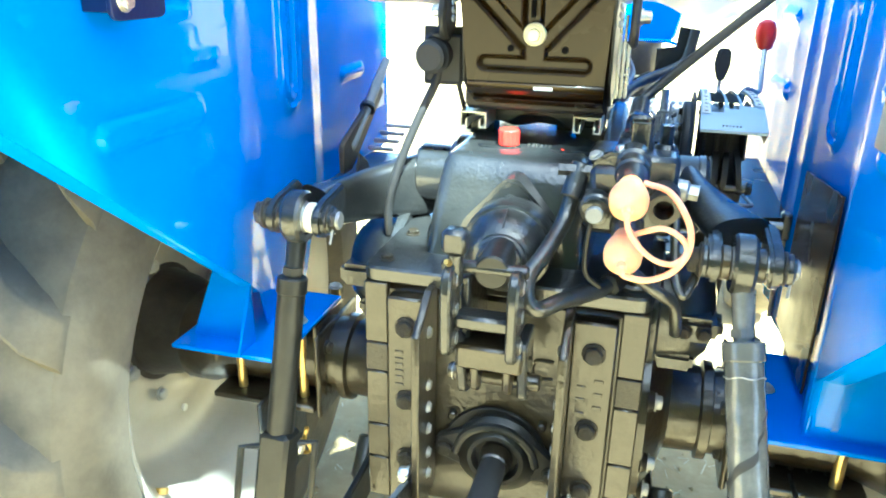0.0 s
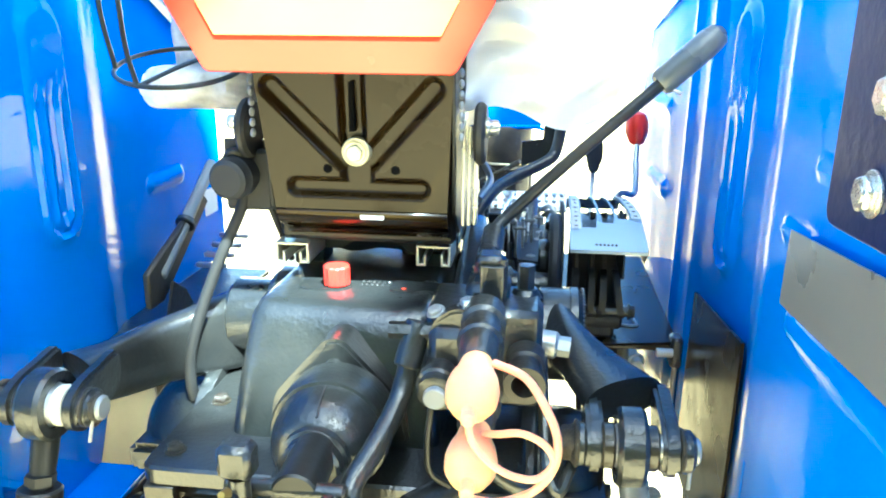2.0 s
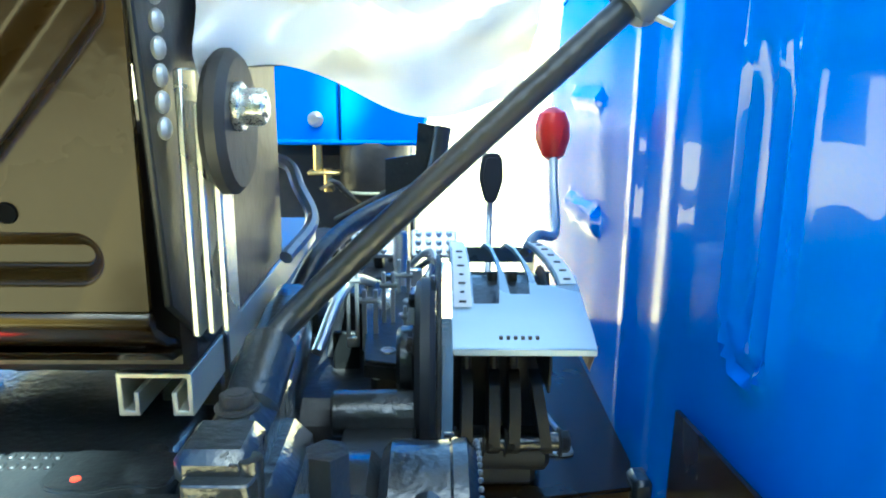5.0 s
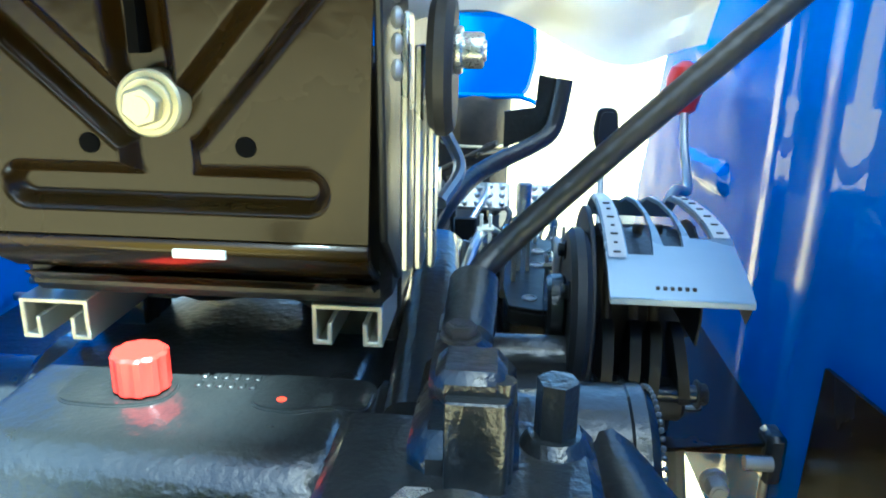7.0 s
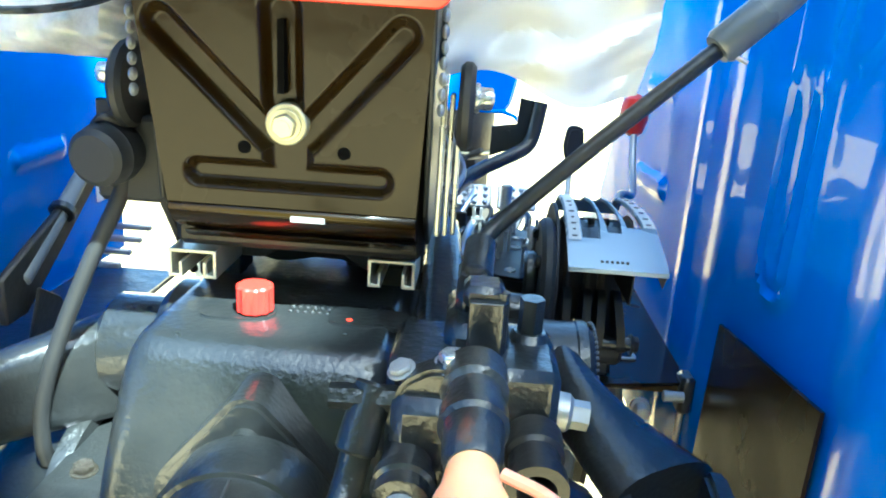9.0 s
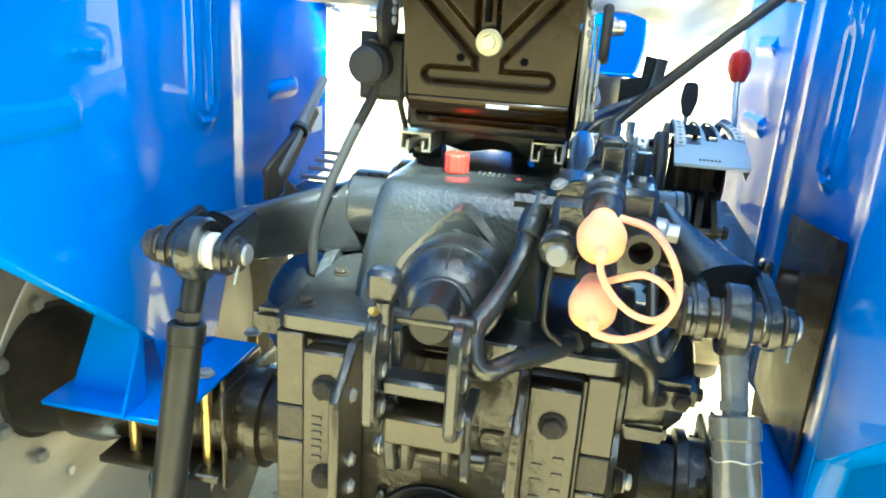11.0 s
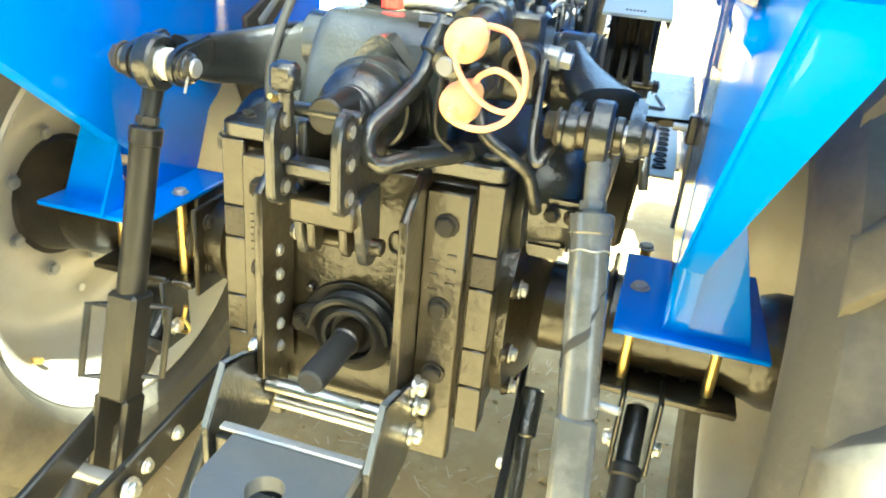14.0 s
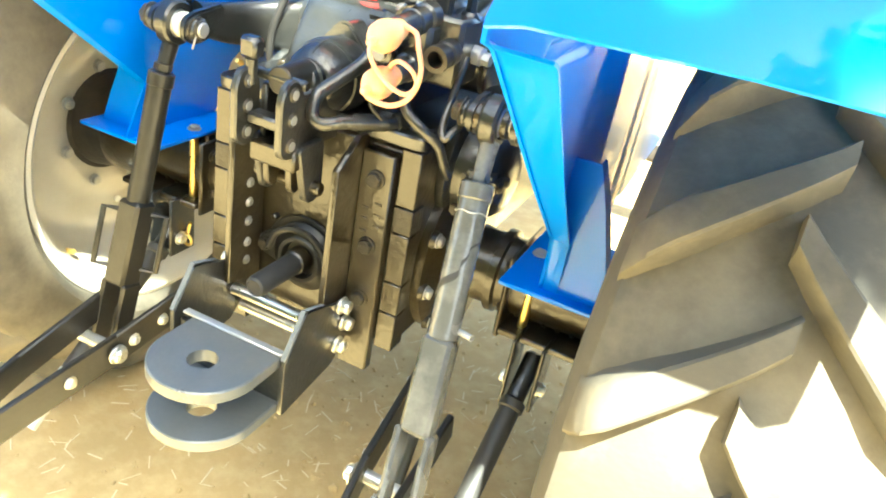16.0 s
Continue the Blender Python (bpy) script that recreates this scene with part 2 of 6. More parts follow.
                    path.append(0.5 * (2 * b + (c - a) * t + (2 * a - 5 * b + 4 * c - d) * t * t + (3 * b - a - 3 * c + d) * t ** 3))
            path.append(pts[-1])
        verts, faces, u = [], [], None
        for i, p in enumerate(path):
            d = (path[min(i + 1, len(path) - 1)] - path[max(i - 1, 0)]).normalized()
            u = basis(d)[0] if u is None else (u - d * u.dot(d)).normalized()
            v = d.cross(u)
            for k in range(n):
                w = 2 * math.pi * k / n
                verts.append(p + (u * math.cos(w) + v * math.sin(w)) * r)
        for i in range(len(path) - 1):
            for k in range(n):
                l = (k + 1) % n
                faces.append((i * n + k, i * n + l, (i + 1) * n + l, (i + 1) * n + k))
        faces.append(list(range(n))[::-1])
        faces.append([(len(path) - 1) * n + k for k in range(n)])
        return self.add(verts, faces)

    def ball(self, at, r, scale=(1, 1, 1), n=20):
        tmp = bmesh.new()
        bmesh.ops.create_uvsphere(tmp, u_segments=n, v_segments=n // 2 + 2, radius=r)
        tmp.transform(Matrix.Translation(at) @ Matrix.Diagonal((*scale, 1)))
        return self.join(tmp)

    def ring(self, at, axis, big, small, n=32, k=10):
        prof = [(big + small * math.cos(2 * math.pi * i / k), small * math.sin(2 * math.pi * i / k)) for i in range(k)]
        return self.lathe(prof, at, axis, n, closed=True)


def mesh_of(name, shape, material, smooth=True):
    bm = shape.bm
    bmesh.ops.recalc_face_normals(bm, faces=bm.faces)
    for f in bm.faces:
        f.smooth = smooth
    for e in bm.edges:
        e.smooth = e.calc_face_angle(3.0) < 0.62
    me = bpy.data.meshes.new(name)
    bm.to_mesh(me)
    bm.free()
    me.materials.append(material)
    return me


def part(name, shape, material, parent=None, label="", smooth=True):
    ob = new(name, mesh_of(name, shape, material, smooth))
    ob.parent = parent
    return tagged(ob, label)


def group_part(name, parent, at, label=""):
    ob = new(name)
    ob.parent = parent
    ob.empty_display_size = 0.05
    return tagged(ob, label)


def hexagon(r):
    return [(r * math.cos(math.pi / 3 * i), r * math.sin(math.pi / 3 * i)) for i in range(6)]


def bolt_mesh(name, material, washer=True):
    s = Shape()
    if washer:
        s.cyl((0, 0, 0), (0, 0, 0.25), 1.25, n=18, edge=0.06)
    s.prism(hexagon(1.0), "z", 0.2, 0.95, bevel=0.12)
    s.cyl((0, 0, 0.9), (0, 0, 1.02), 0.55, n=12)
    return mesh_of(name, s, material)


BOLT = {k: bolt_mesh("bolt " + k, m) for k, m in (("black", M_CAST), ("zinc", M_ZINC), ("brass", M_BRASS), ("cream", M_CREAM), ("steel", M_STEEL))}


def bolt(at, way, r, parent, kind="black", h=1.0, spin=0.3):
    ob = new("bolt", BOLT[kind])
    u, v, a = basis(way)
    ob.matrix_world = Matrix.Translation(at) @ Matrix((u, v, a)).transposed().to_4x4() @ Matrix.Rotation(spin, 4, "Z") @ Matrix.Diagonal((r, r, r * h, 1))
    ob.parent = parent
    return ob


def arc(cx, cy, r, a0, a1, n):
    return [(cx + r * math.cos(radians(a0 + (a1 - a0) * i / n)), cy + r * math.sin(radians(a0 + (a1 - a0) * i / n))) for i in range(n + 1)]


def rounded(points, r, n=4):
    """An outline with its corners rounded."""
    out, k = [], len(points)
    for i in range(k):
        p, q, s = (Vector(points[j % k]) for j in (i - 1, i, i + 1))
        a, b = (p - q), (s - q)
        d = min(r, a.length * 0.45, b.length * 0.45)
        a, b = q + a.normalized() * d, q + b.normalized() * d
        for t in range(n + 1):
            t /= n
            out.append(tuple(a * (1 - t) ** 2 + q * 2 * t * (1 - t) + b * t * t))
    return out

# ---- ground ----
G = 0.0
gs = Shape()
N = 60
edge = [math.copysign(abs(i / N * 2 - 1) ** 2.6 * 400, i / N * 2 - 1) for i in range(N + 1)]
gs.add([(x, y, G + (0.012 * noise.noise((x * 1.5, y * 1.5, 0)) if abs(x) < 8 and abs(y) < 8 else 0.06 * max(0.0, math.hypot(x, y) - 120))) for x in edge for y in edge],
       [(i * (N + 1) + j, (i + 1) * (N + 1) + j, (i + 1) * (N + 1) + j + 1, i * (N + 1) + j + 1) for i in range(N) for j in range(N)])
tagged(part("ground", gs, M_GROUND, label="dry sandy earth ground with scattered straw"), category="ground", kind="structure")

tractor = new("tractor")
tagged(tractor, "blue farm tractor with black rear hitch and hydraulics", "tractor")


# ---- gearbox housing ----
housing = part("gearbox_housing", Shape().box((-0.188, 0.0, 0.50), (0.188, 0.46, 0.862), 0.012)
               .box((-0.14, 0.46, 0.46), (0.14, 1.45, 0.84), 0.03), M_CAST, tractor, "black painted cast gearbox housing")
for s in (-1, 1):
    for z0, z1, m in ((0.768, 0.861, M_CAST), (0.722, 0.7665, M_ROUGH), (0.632, 0.7205, M_CAST), (0.574, 0.6305, M_CAST), (0.502, 0.5725, M_CAST)):
        a, b = sorted((s * 0.158, s * 0.192))
        part("raised_pad", Shape().box((a, -0.009, z0), (b, 0.03, z1), 0.002), m, housing)
part("lug_outline", Shape().tube([(0.075, -0.001, 0.772), (0.055, -0.001, 0.772), (0.048, -0.001, 0.765), (0.048, -0.001, 0.752), (0.055, -0.001, 0.745), (0.075, -0.001, 0.745)], 0.0025, 6), M_CAST, housing)
part("sump", Shape().box((-0.12, 0.06, 0.42), (0.12, 0.40, 0.505), 0.03), M_CAST, housing)
for x, z in ((-0.062, 0.668), (0.066, 0.672)):
    part("dowel", Shape().cyl((x, 0.002, z), (x, -0.012, z), 0.006, edge=0.002), M_CAST, housing)

# angle rails on the rear face: a flat strip with bolts, and a flange with holes
for s in (-1, 1):
    rail = group_part("hitch_rail", tractor, (s * 0.13, 0, 0.45), "black steel angle rail bolted to the gearbox")
    a, b = sorted((s * 0.098, s * 0.155))
    part("strip", Shape().box((a, -0.022, 0.452), (b, -0.0005, 0.848), 0.003), M_CAST, rail)
    a, b = sorted((s * 0.088, s * 0.099))
    fl = Shape().prism([(-0.088, 0.56), (-0.02, 0.545), (-0.004, 0.545), (-0.004, 0.868), (-0.03, 0.868), (-0.088, 0.826)], "x", a, b, 0.0015)
    part("flange", fl, M_CAST, rail)
    for z in (0.805, 0.69, 0.592):
        bolt((s * 0.127, -0.022, z), (0, -1, 0), 0.0125, rail, "black")
    for i, z in enumerate((0.815, 0.735, 0.70, 0.665, 0.625, 0.59)):
        bolt((s * 0.088, -0.045, z), (-s, 0, 0), 0.007, rail, "steel", 0.7)
    # cast figures, too worn to read, stand as bars
    for i, (z, w) in enumerate(((0.765, 0.005), (0.755, 0.003), (0.745, 0.006), (0.735, 0.005), (0.725, 0.006), (0.714, 0.004))):
        x = s * 0.137 - (0.022 if s > 0 and i % 2 else 0)
        part("cast_mark", Shape().box((x - 0.006, -0.0236, z - w / 2), (x + 0.006, -0.0215, z + w / 2), 0.0006), M_CAST, rail)

# ---- power take-off ----
pto = group_part("power_take_off", tractor, (0, -0.03, 0.62), "black splined shaft with cast cover")
P = Vector((0.006, 0, 0.618))
part("cover", Shape().lathe([(0.062, 0.0), (0.062, 0.012), (0.05, 0.022), (0.04, 0.03), (0.034, 0.030), (0.030, 0.012)], P, (0, -1, 0), 32)
     .prism(rounded([(-0.086, 0.604), (-0.086, 0.632), (-0.045, 0.652), (0.055, 0.652), (0.098, 0.612), (0.098, 0.588), (0.05, 0.585), (-0.045, 0.59)], 0.012), "y", -0.016, 0.0, 0.003), M_DULL, pto)
part("cover_plate", Shape().prism(rounded(arc(0.0, 0.612, 0.076, 180, 0, 20) + [(0.076, 0.60), (-0.076, 0.60)], 0.003), "y", -0.006, -0.0005, 0.0015), M_DULL, pto)
part("guard_lip", Shape().tube([(P.x + 0.058 * math.cos(a), -0.034, P.z + 0.058 * math.sin(a)) for a in (0.1, 0.6, 1.2, 1.8, 2.4, 3.0)], 0.006, 8), M_DULL, pto)
sp = Shape().lathe([(0.0175, 0.01), (0.0185, 0.03), (0.0185, 0.134), (0.0165, 0.143), (0.013, 0.146), (0.012, 0.1445), (0.0, 0.1445)], P, (0, -1, 0), 28)
part("shaft", sp, M_RUBBER, pto, "shaft end under a black rubber cap")
part("seal", Shape().cyl(P + Vector((0, -0.02, 0)), P + Vector((0, -0.045, 0)), 0.024, 0.021, edge=0.003), M_CAST, pto)
for x, z in ((-0.07, 0.618), (0.084, 0.601)):
    bolt((x, -0.016, z), (0, -1, 0), 0.011, pto)

# ---- drawbar hitch ----
hitch = group_part("drawbar_hitch", tractor, (0, -0.26, 0.46), "grey steel clevis drawbar hitch")
HC = (0.014, -0.258)
def clevis_plate(z0, z1, name):
    s = Shape()
    outer = [(HC[0] + 0.084 * x, y) for x, y in [(1 - i / 6, -0.185) for i in range(13)]] + [(HC[0] - 0.084, -0.185 + (HC[1] + 0.185) * i / 4) for i in range(1, 4)] + arc(HC[0], HC[1], 0.084, 180, 360, 28) + [(HC[0] + 0.084, HC[1] + (-0.185 - HC[1]) * i / 4) for i in range(1, 4)]
    ring_in = []
    for x, y in outer:
        a = math.atan2(y - HC[1] + 0.008, x - HC[0])
        ring_in.append((HC[0] + 0.0225 * math.cos(a), HC[1] - 0.008 + 0.0225 * math.sin(a)))
    k = len(outer)
    e = 0.002
    grown = [((x - HC[0]) * 0.977 + HC[0], (y - HC[1]) * 0.977 + HC[1]) for x, y in outer]
    layers = [[(*p, z0) for p in ring_in], [(*p, z0) for p in grown], [(*p, z0 + e) for p in outer], [(*p, z1 - e) for p in outer], [(*p, z1) for p in grown], [(*p, z1) for p in ring_in]]
    faces = []
    for a in range(6):
        b = (a + 1) % 6
        faces += [(a * k + i, a * k + (i + 1) % k, b * k + (i + 1) % k, b * k + i) for i in range(k)]
    s.add([p for l in layers for p in l], faces)
    return part(name, s, M_HITCH, hitch, "worn grey steel plate with a pin hole")
clevis_plate(0.535, 0.556, "upper_plate")
clevis_plate(0.448, 0.468, "lower_plate")
for s in (-1, 1):
    a, b = sorted((s * 0.102, s * 0.1105))
    side = Shape().prism(rounded([(-0.20, 0.45), (-0.20, 0.552), (-0.156, 0.618), (-0.10, 0.604), (-0.02, 0.578), (-0.012, 0.52), (-0.06, 0.47)], 0.008), "x", a, b, 0.0012)
    part("side_plate", side, M_BLACK, hitch)
    a, b = sorted((s * 0.1025, s * 0.1100))
    part("worn_edge", Shape().prism([(-0.199, 0.555), (-0.156, 0.620), (-0.150, 0.622), (-0.1, 0.608), (-0.156, 0.6235), (-0.2015, 0.557)], "x", a, b), M_GREY, hitch)
    for y, z in ((-0.052, 0.585), (-0.038, 0.545), (-0.052, 0.507)):
        bolt((s * 0.111, y, z), (s, 0, 0), 0.0125, hitch, "zinc", 1.4)
part("cross_plate", Shape().box((-0.1, -0.19, 0.449), (0.1, -0.178, 0.54), 0.003), M_BLACK, hitch)
part("weld_web", Shape().box((-0.088, -0.197, 0.5565), (0.1, -0.183, 0.562), 0.002), M_STEEL, hitch)
part("spacer_bar", Shape().cyl((-0.098, -0.06, 0.535), (0.098, -0.06, 0.535), 0.011), M_ZINC, hitch)
part("spacer_bar", Shape().cyl((-0.098, -0.035, 0.49), (0.098, -0.035, 0.49), 0.011), M_ZINC, hitch)


# ---- hydraulic lift cover ----
cover = group_part("hydraulic_lift_cover", tractor, (0, 0.2, 0.87), "glossy black cast hydraulic lift cover")
oct_ = [(-0.194, -0.011), (0.194, -0.011), (0.194, 0.46), (-0.194, 0.46)]
part("base_plate", Shape().prism(rounded(oct_, 0.022, 4), "z", 0.8625, 0.884, 0.003), M_COVER, cover)
def loft(rings):
    """Skins a row of closed outlines with the same number of points, and caps the ends."""
    k = len(rings[0])
    f = [list(range(k))[::-1], [(len(rings) - 1) * k + i for i in range(k)]]
    for a in range(len(rings) - 1):
        f += [(a * k + i, a * k + (i + 1) % k, (a + 1) * k + (i + 1) % k, (a + 1) * k + i) for i in range(k)]
    return [p for r in rings for p in r], f
hump = Shape()
rings = []
for z, x0, x1, y0, y1, r in ((0.88, -0.128, 0.104, 0.060, 0.46, 0.02), (0.93, -0.124, 0.100, 0.074, 0.46, 0.022), (0.985, -0.118, 0.094, 0.094, 0.455, 0.024),
                             (1.006, -0.114, 0.091, 0.103, 0.452, 0.024), (1.017, -0.108, 0.086, 0.112, 0.447, 0.022), (1.022, -0.10, 0.078, 0.124, 0.44, 0.018)):
    rings.append([(x, y, z) for x, y in rounded([(x0, y0), (x1, y0), (x1, y1), (x0, y1)], r, 5)])
hump.add(*loft(rings))
part("cover_body", hump, M_COVER, cover)
part("shaft_boss", Shape().cyl((-0.12, 0.235, 0.955), (-0.185, 0.235, 0.955), 0.047, edge=0.006), M_COVER, cover)
part("shaft_boss", Shape().cyl((0.09, 0.20, 0.965), (0.198, 0.20, 0.965), 0.050, edge=0.006), M_COVER, cover)
part("shaft_end", Shape().cyl((0.199, 0.20, 0.966), (0.252, 0.20, 0.966), 0.055, n=40, edge=0.005).cyl((0.236, 0.20, 0.966), (0.248, 0.20, 0.966), 0.0565, n=40, edge=0.002), M_COVER, cover, "rounded end of the lift shaft")
teeth = Shape()
for i in range(64):
    w = 2 * math.pi * i / 64
    teeth.ball((0.2525, 0.20 + 0.0535 * math.cos(w), 0.966 + 0.0535 * math.sin(w)), 0.0017, (1, 1, 1), 6)
part("toothed_rim", teeth, M_GREY, cover)
part("boss_shoulder", Shape().add(*loft([[(x, y, z) for y, z in arc(0.235, 0.955, r, 0, 360, 24)[:24]] for x, r in ((-0.095, 0.066), (-0.118, 0.066), (-0.126, 0.060), (-0.132, 0.050))])), M_COVER, cover)
part("raised_boss", Shape().prism(rounded([(-0.075, 0.152), (-0.035, 0.150), (-0.012, 0.160), (-0.014, 0.186), (-0.04, 0.192), (-0.078, 0.186)], 0.014, 5), "z", 1.018, 1.0238, 0.0012, 2), M_COVER, cover)
part("raised_boss", Shape().prism(rounded([(0.030, 0.158), (0.058, 0.154), (0.074, 0.162), (0.096, 0.158), (0.098, 0.194), (0.03, 0.196)], 0.014, 5), "z", 1.018, 1.0240, 0.0012, 2), M_COVER, cover)
for i in range(6):
    for y in (0.178, 0.188):
        part("cast_mark", Shape().box((-0.006 + i * 0.0062, y, 1.0205), (-0.002 + i * 0.0062, y + 0.006, 1.0236), 0.0008), M_BLACK, cover)
part("pad_label", Shape().cyl((0.048, 0.166, 1.0235), (0.048, 0.166, 1.0244), 0.0028, n=10), M_SMV_RED, cover, "small red paint dot")
# peaked boss round the sensing spring
peak = [(-0.082, 0.885), (-0.072, 0.938), (-0.014, 1.004), (0.004, 1.004), (0.064, 0.94), (0.074, 0.885)]
part("peak_boss", Shape().prism(rounded(peak, 0.012, 4), "y", 0.056, 0.12, 0.007, 2), M_COVER, cover)
inner = [(-0.060, 0.90), (-0.052, 0.936), (-0.010, 0.984), (0.000, 0.984), (0.046, 0.936), (0.054, 0.90)]
part("peak_face", Shape().prism(rounded(inner, 0.01, 4), "y", 0.044, 0.08, 0.005, 2), M_BLACK, cover)
part("peak_screw", Shape().ball((-0.005, 0.043, 0.968), 0.006, (1, 0.6, 1), 12), M_BLACK, cover)
part("spring_boot", Shape().lathe([(0.060, -0.045), (0.060, -0.006), (0.0575, 0.0), (0.0545, 0.001), (0.054, 0.006), (0.0515, 0.020), (0.046, 0.034), (0.037, 0.043), (0.033, 0.045), (0.0325, 0.053), (0.029, 0.055), (0.0285, 0.066), (0.025, 0.069)],
                                  (0.003, 0.0, 0.927), (0.02, -1, 0.07), 44), M_BLACK, cover, "black ribbed rubber boot")
part("boot_seam", Shape().tube([(0.004, -0.004, 0.984), (0.004, -0.024, 0.979), (0.004, -0.038, 0.969)], 0.0012, 6), M_RUBBER, cover)
for x, y in ((-0.169, 0.022), (-0.165, 0.13), (0.168, 0.03), (0.175, 0.3), (-0.172, 0.3)):
    bolt((x, y, 0.884), (0, 0, 1), 0.009, cover)
part("bolt_pad", Shape().cyl((0.165, 0.03, 0.878), (0.165, 0.03, 0.893), 0.025, edge=0.003), M_BLACK, cover)
cap = Shape()
prof = [(0.0150 + 0.0007 * math.cos(10 * 2 * math.pi * i / 60), 2 * math.pi * i / 60) for i in range(60)]
cap.prism([(-0.031 + r * math.cos(a), 0.17 + r * math.sin(a)) for r, a in prof], "z", 1.0245, 1.0475, 0.002)
part("filler_cap", cap, M_RED, cover, "red plastic oil filler cap")
part("square_plug", Shape().box((0.02, 0.31, 1.02), (0.045, 0.335, 1.045), 0.002), M_CAST, cover)
part("bracket_bridge", Shape().prism(rounded([(-0.09, 1.04), (-0.05, 1.04), (-0.03, 1.052), (0.02, 1.052), (0.045, 1.034), (0.1, 1.034), (0.1, 1.068), (-0.09, 1.068)], 0.006), "y", 0.262, 0.268, 0.001), M_CAST, cover)

# ---- top link bracket ----
tl = group_part("top_link_bracket", tractor, (0, -0.13, 0.85), "black top link bracket with three holes a side")
for x in (-0.036, 0.040):
    out = rounded([(-0.160, 0.85), (-0.163, 0.93), (-0.150, 0.955), (-0.125, 0.955), (-0.108, 0.93), (-0.108, 0.845), (-0.135, 0.838)], 0.012)
    part("side_plate", Shape().prism(out, "x", x - 0.006, x + 0.006, 0.0025), M_BLACK, tl)
    for z in (0.936, 0.9, 0.862):
        part("hole_bush", Shape().cyl((x - 0.0075, -0.136, z), (x + 0.0085, -0.136, z), 0.0105, n=18, edge=0.002), M_DARK, tl)
        part("hole", Shape().cyl((x - 0.0080, -0.136, z), (x + 0.0092, -0.136, z), 0.007, n=16), M_STEEL, tl)
part("cross_bar", Shape().box((-0.03, -0.14, 0.875), (0.035, -0.11, 0.893), 0.004), M_BLACK, tl)
part("cross_block", Shape().box((-0.03, -0.13, 0.818), (0.05, -0.075, 0.85), 0.004), M_CAST, tl)
part("arm_plate", Shape().box((-0.03, -0.11, 0.84), (-0.018, 0.0, 0.93), 0.003).box((0.026, -0.11, 0.84), (0.038, 0.0, 0.93), 0.003), M_BLACK, tl)
for x in (-0.028, 0.048):
    lk = rounded([(-0.125, 0.855), (-0.098, 0.765), (-0.075, 0.757), (-0.055, 0.77), (-0.06, 0.86)], 0.012)
    part("lower_plate", Shape().prism(lk, "x", x - 0.006, x + 0.006, 0.002), M_BLACK, tl)
    lk2 = rounded([(-0.118, 0.83), (-0.112, 0.782), (-0.098, 0.772), (-0.085, 0.782), (-0.085, 0.83)], 0.006)
    xx = x + (0.018 if x < 0 else -0.018)
    part("inner_plate", Shape().prism(lk2, "x", xx - 0.005, xx + 0.005, 0.002), M_CAST, tl)
part("lower_pin", Shape().cyl((-0.05, -0.08, 0.785), (0.068, -0.08, 0.785), 0.0105, edge=0.002), M_CAST, tl)
bolt((-0.042, -0.08, 0.785), (-1, 0, 0), 0.009, tl, "steel")
part("pin_barrel", Shape().cyl((0.006, -0.05, 0.942), (0.008, -0.119, 0.942), 0.0205, n=28, edge=0.002), M_DULL, tl)
part("cross_pin", Shape().cyl((-0.052, -0.112, 0.944), (0.05, -0.112, 0.944), 0.008, edge=0.002), M_BLACK, tl)
part("head_block", Shape().box((-0.047, -0.142, 0.966), (-0.018, -0.118, 0.996), 0.005).cyl((-0.032, -0.13, 0.93), (-0.032, -0.13, 0.965), 0.009), M_BLACK, tl)
part("grease_nipple", Shape().cyl((-0.036, -0.146, 0.96), (-0.036, -0.156, 0.965), 0.0045, 0.003), M_BRASS, tl)

# ---- hydraulic pipe ----
pipe = part("hydraulic_pipe", Shape().tube([(0.086, 0.030, 1.034), (0.081, 0.022, 1.012), (0.073, 0.0, 0.972), (0.058, -0.045, 0.945), (0.044, -0.075, 0.925), (0.046, -0.088, 0.90), (0.060, -0.085, 0.888), (0.085, -0.06, 0.892), (0.12, -0.02, 0.892), (0.15, 0.03, 0.89)], 0.0105, 14),
            M_BLACK, tractor, "bent black hydraulic pipe")
part("end_fitting", Shape().cyl((0.088, 0.032, 1.040), (0.078, 0.012, 1.000), 0.0135, n=18, edge=0.002).cyl((0.060, 0.022, 1.034), (0.104, 0.024, 1.034), 0.0085, n=6), M_BLACK, pipe)
part("end_fitting", Shape().cyl((0.09, -0.052, 0.892), (0.125, -0.012, 0.892), 0.0125, n=16).cyl((0.135, 0.0, 0.892), (0.15, 0.03, 0.891), 0.016, n=6), M_BLACK, pipe)
pipe2 = part("return_pipe", Shape().tube([(0.15, -0.02, 0.95), (0.165, -0.03, 0.925), (0.195, -0.03, 0.905), (0.215, -0.015, 0.885), (0.222, 0.0, 0.855), (0.225, 0.02, 0.83)], 0.008, 12), M_BLACK, tractor, "thin black return pipe")
part("return_line", Shape().tube([(0.205, 0.06, 1.0), (0.21, 0.02, 0.95), (0.215, -0.01, 0.915), (0.225, -0.02, 0.90), (0.235, -0.005, 0.915), (0.245, 0.03, 0.93)], 0.006, 10), M_BLACK, pipe2)

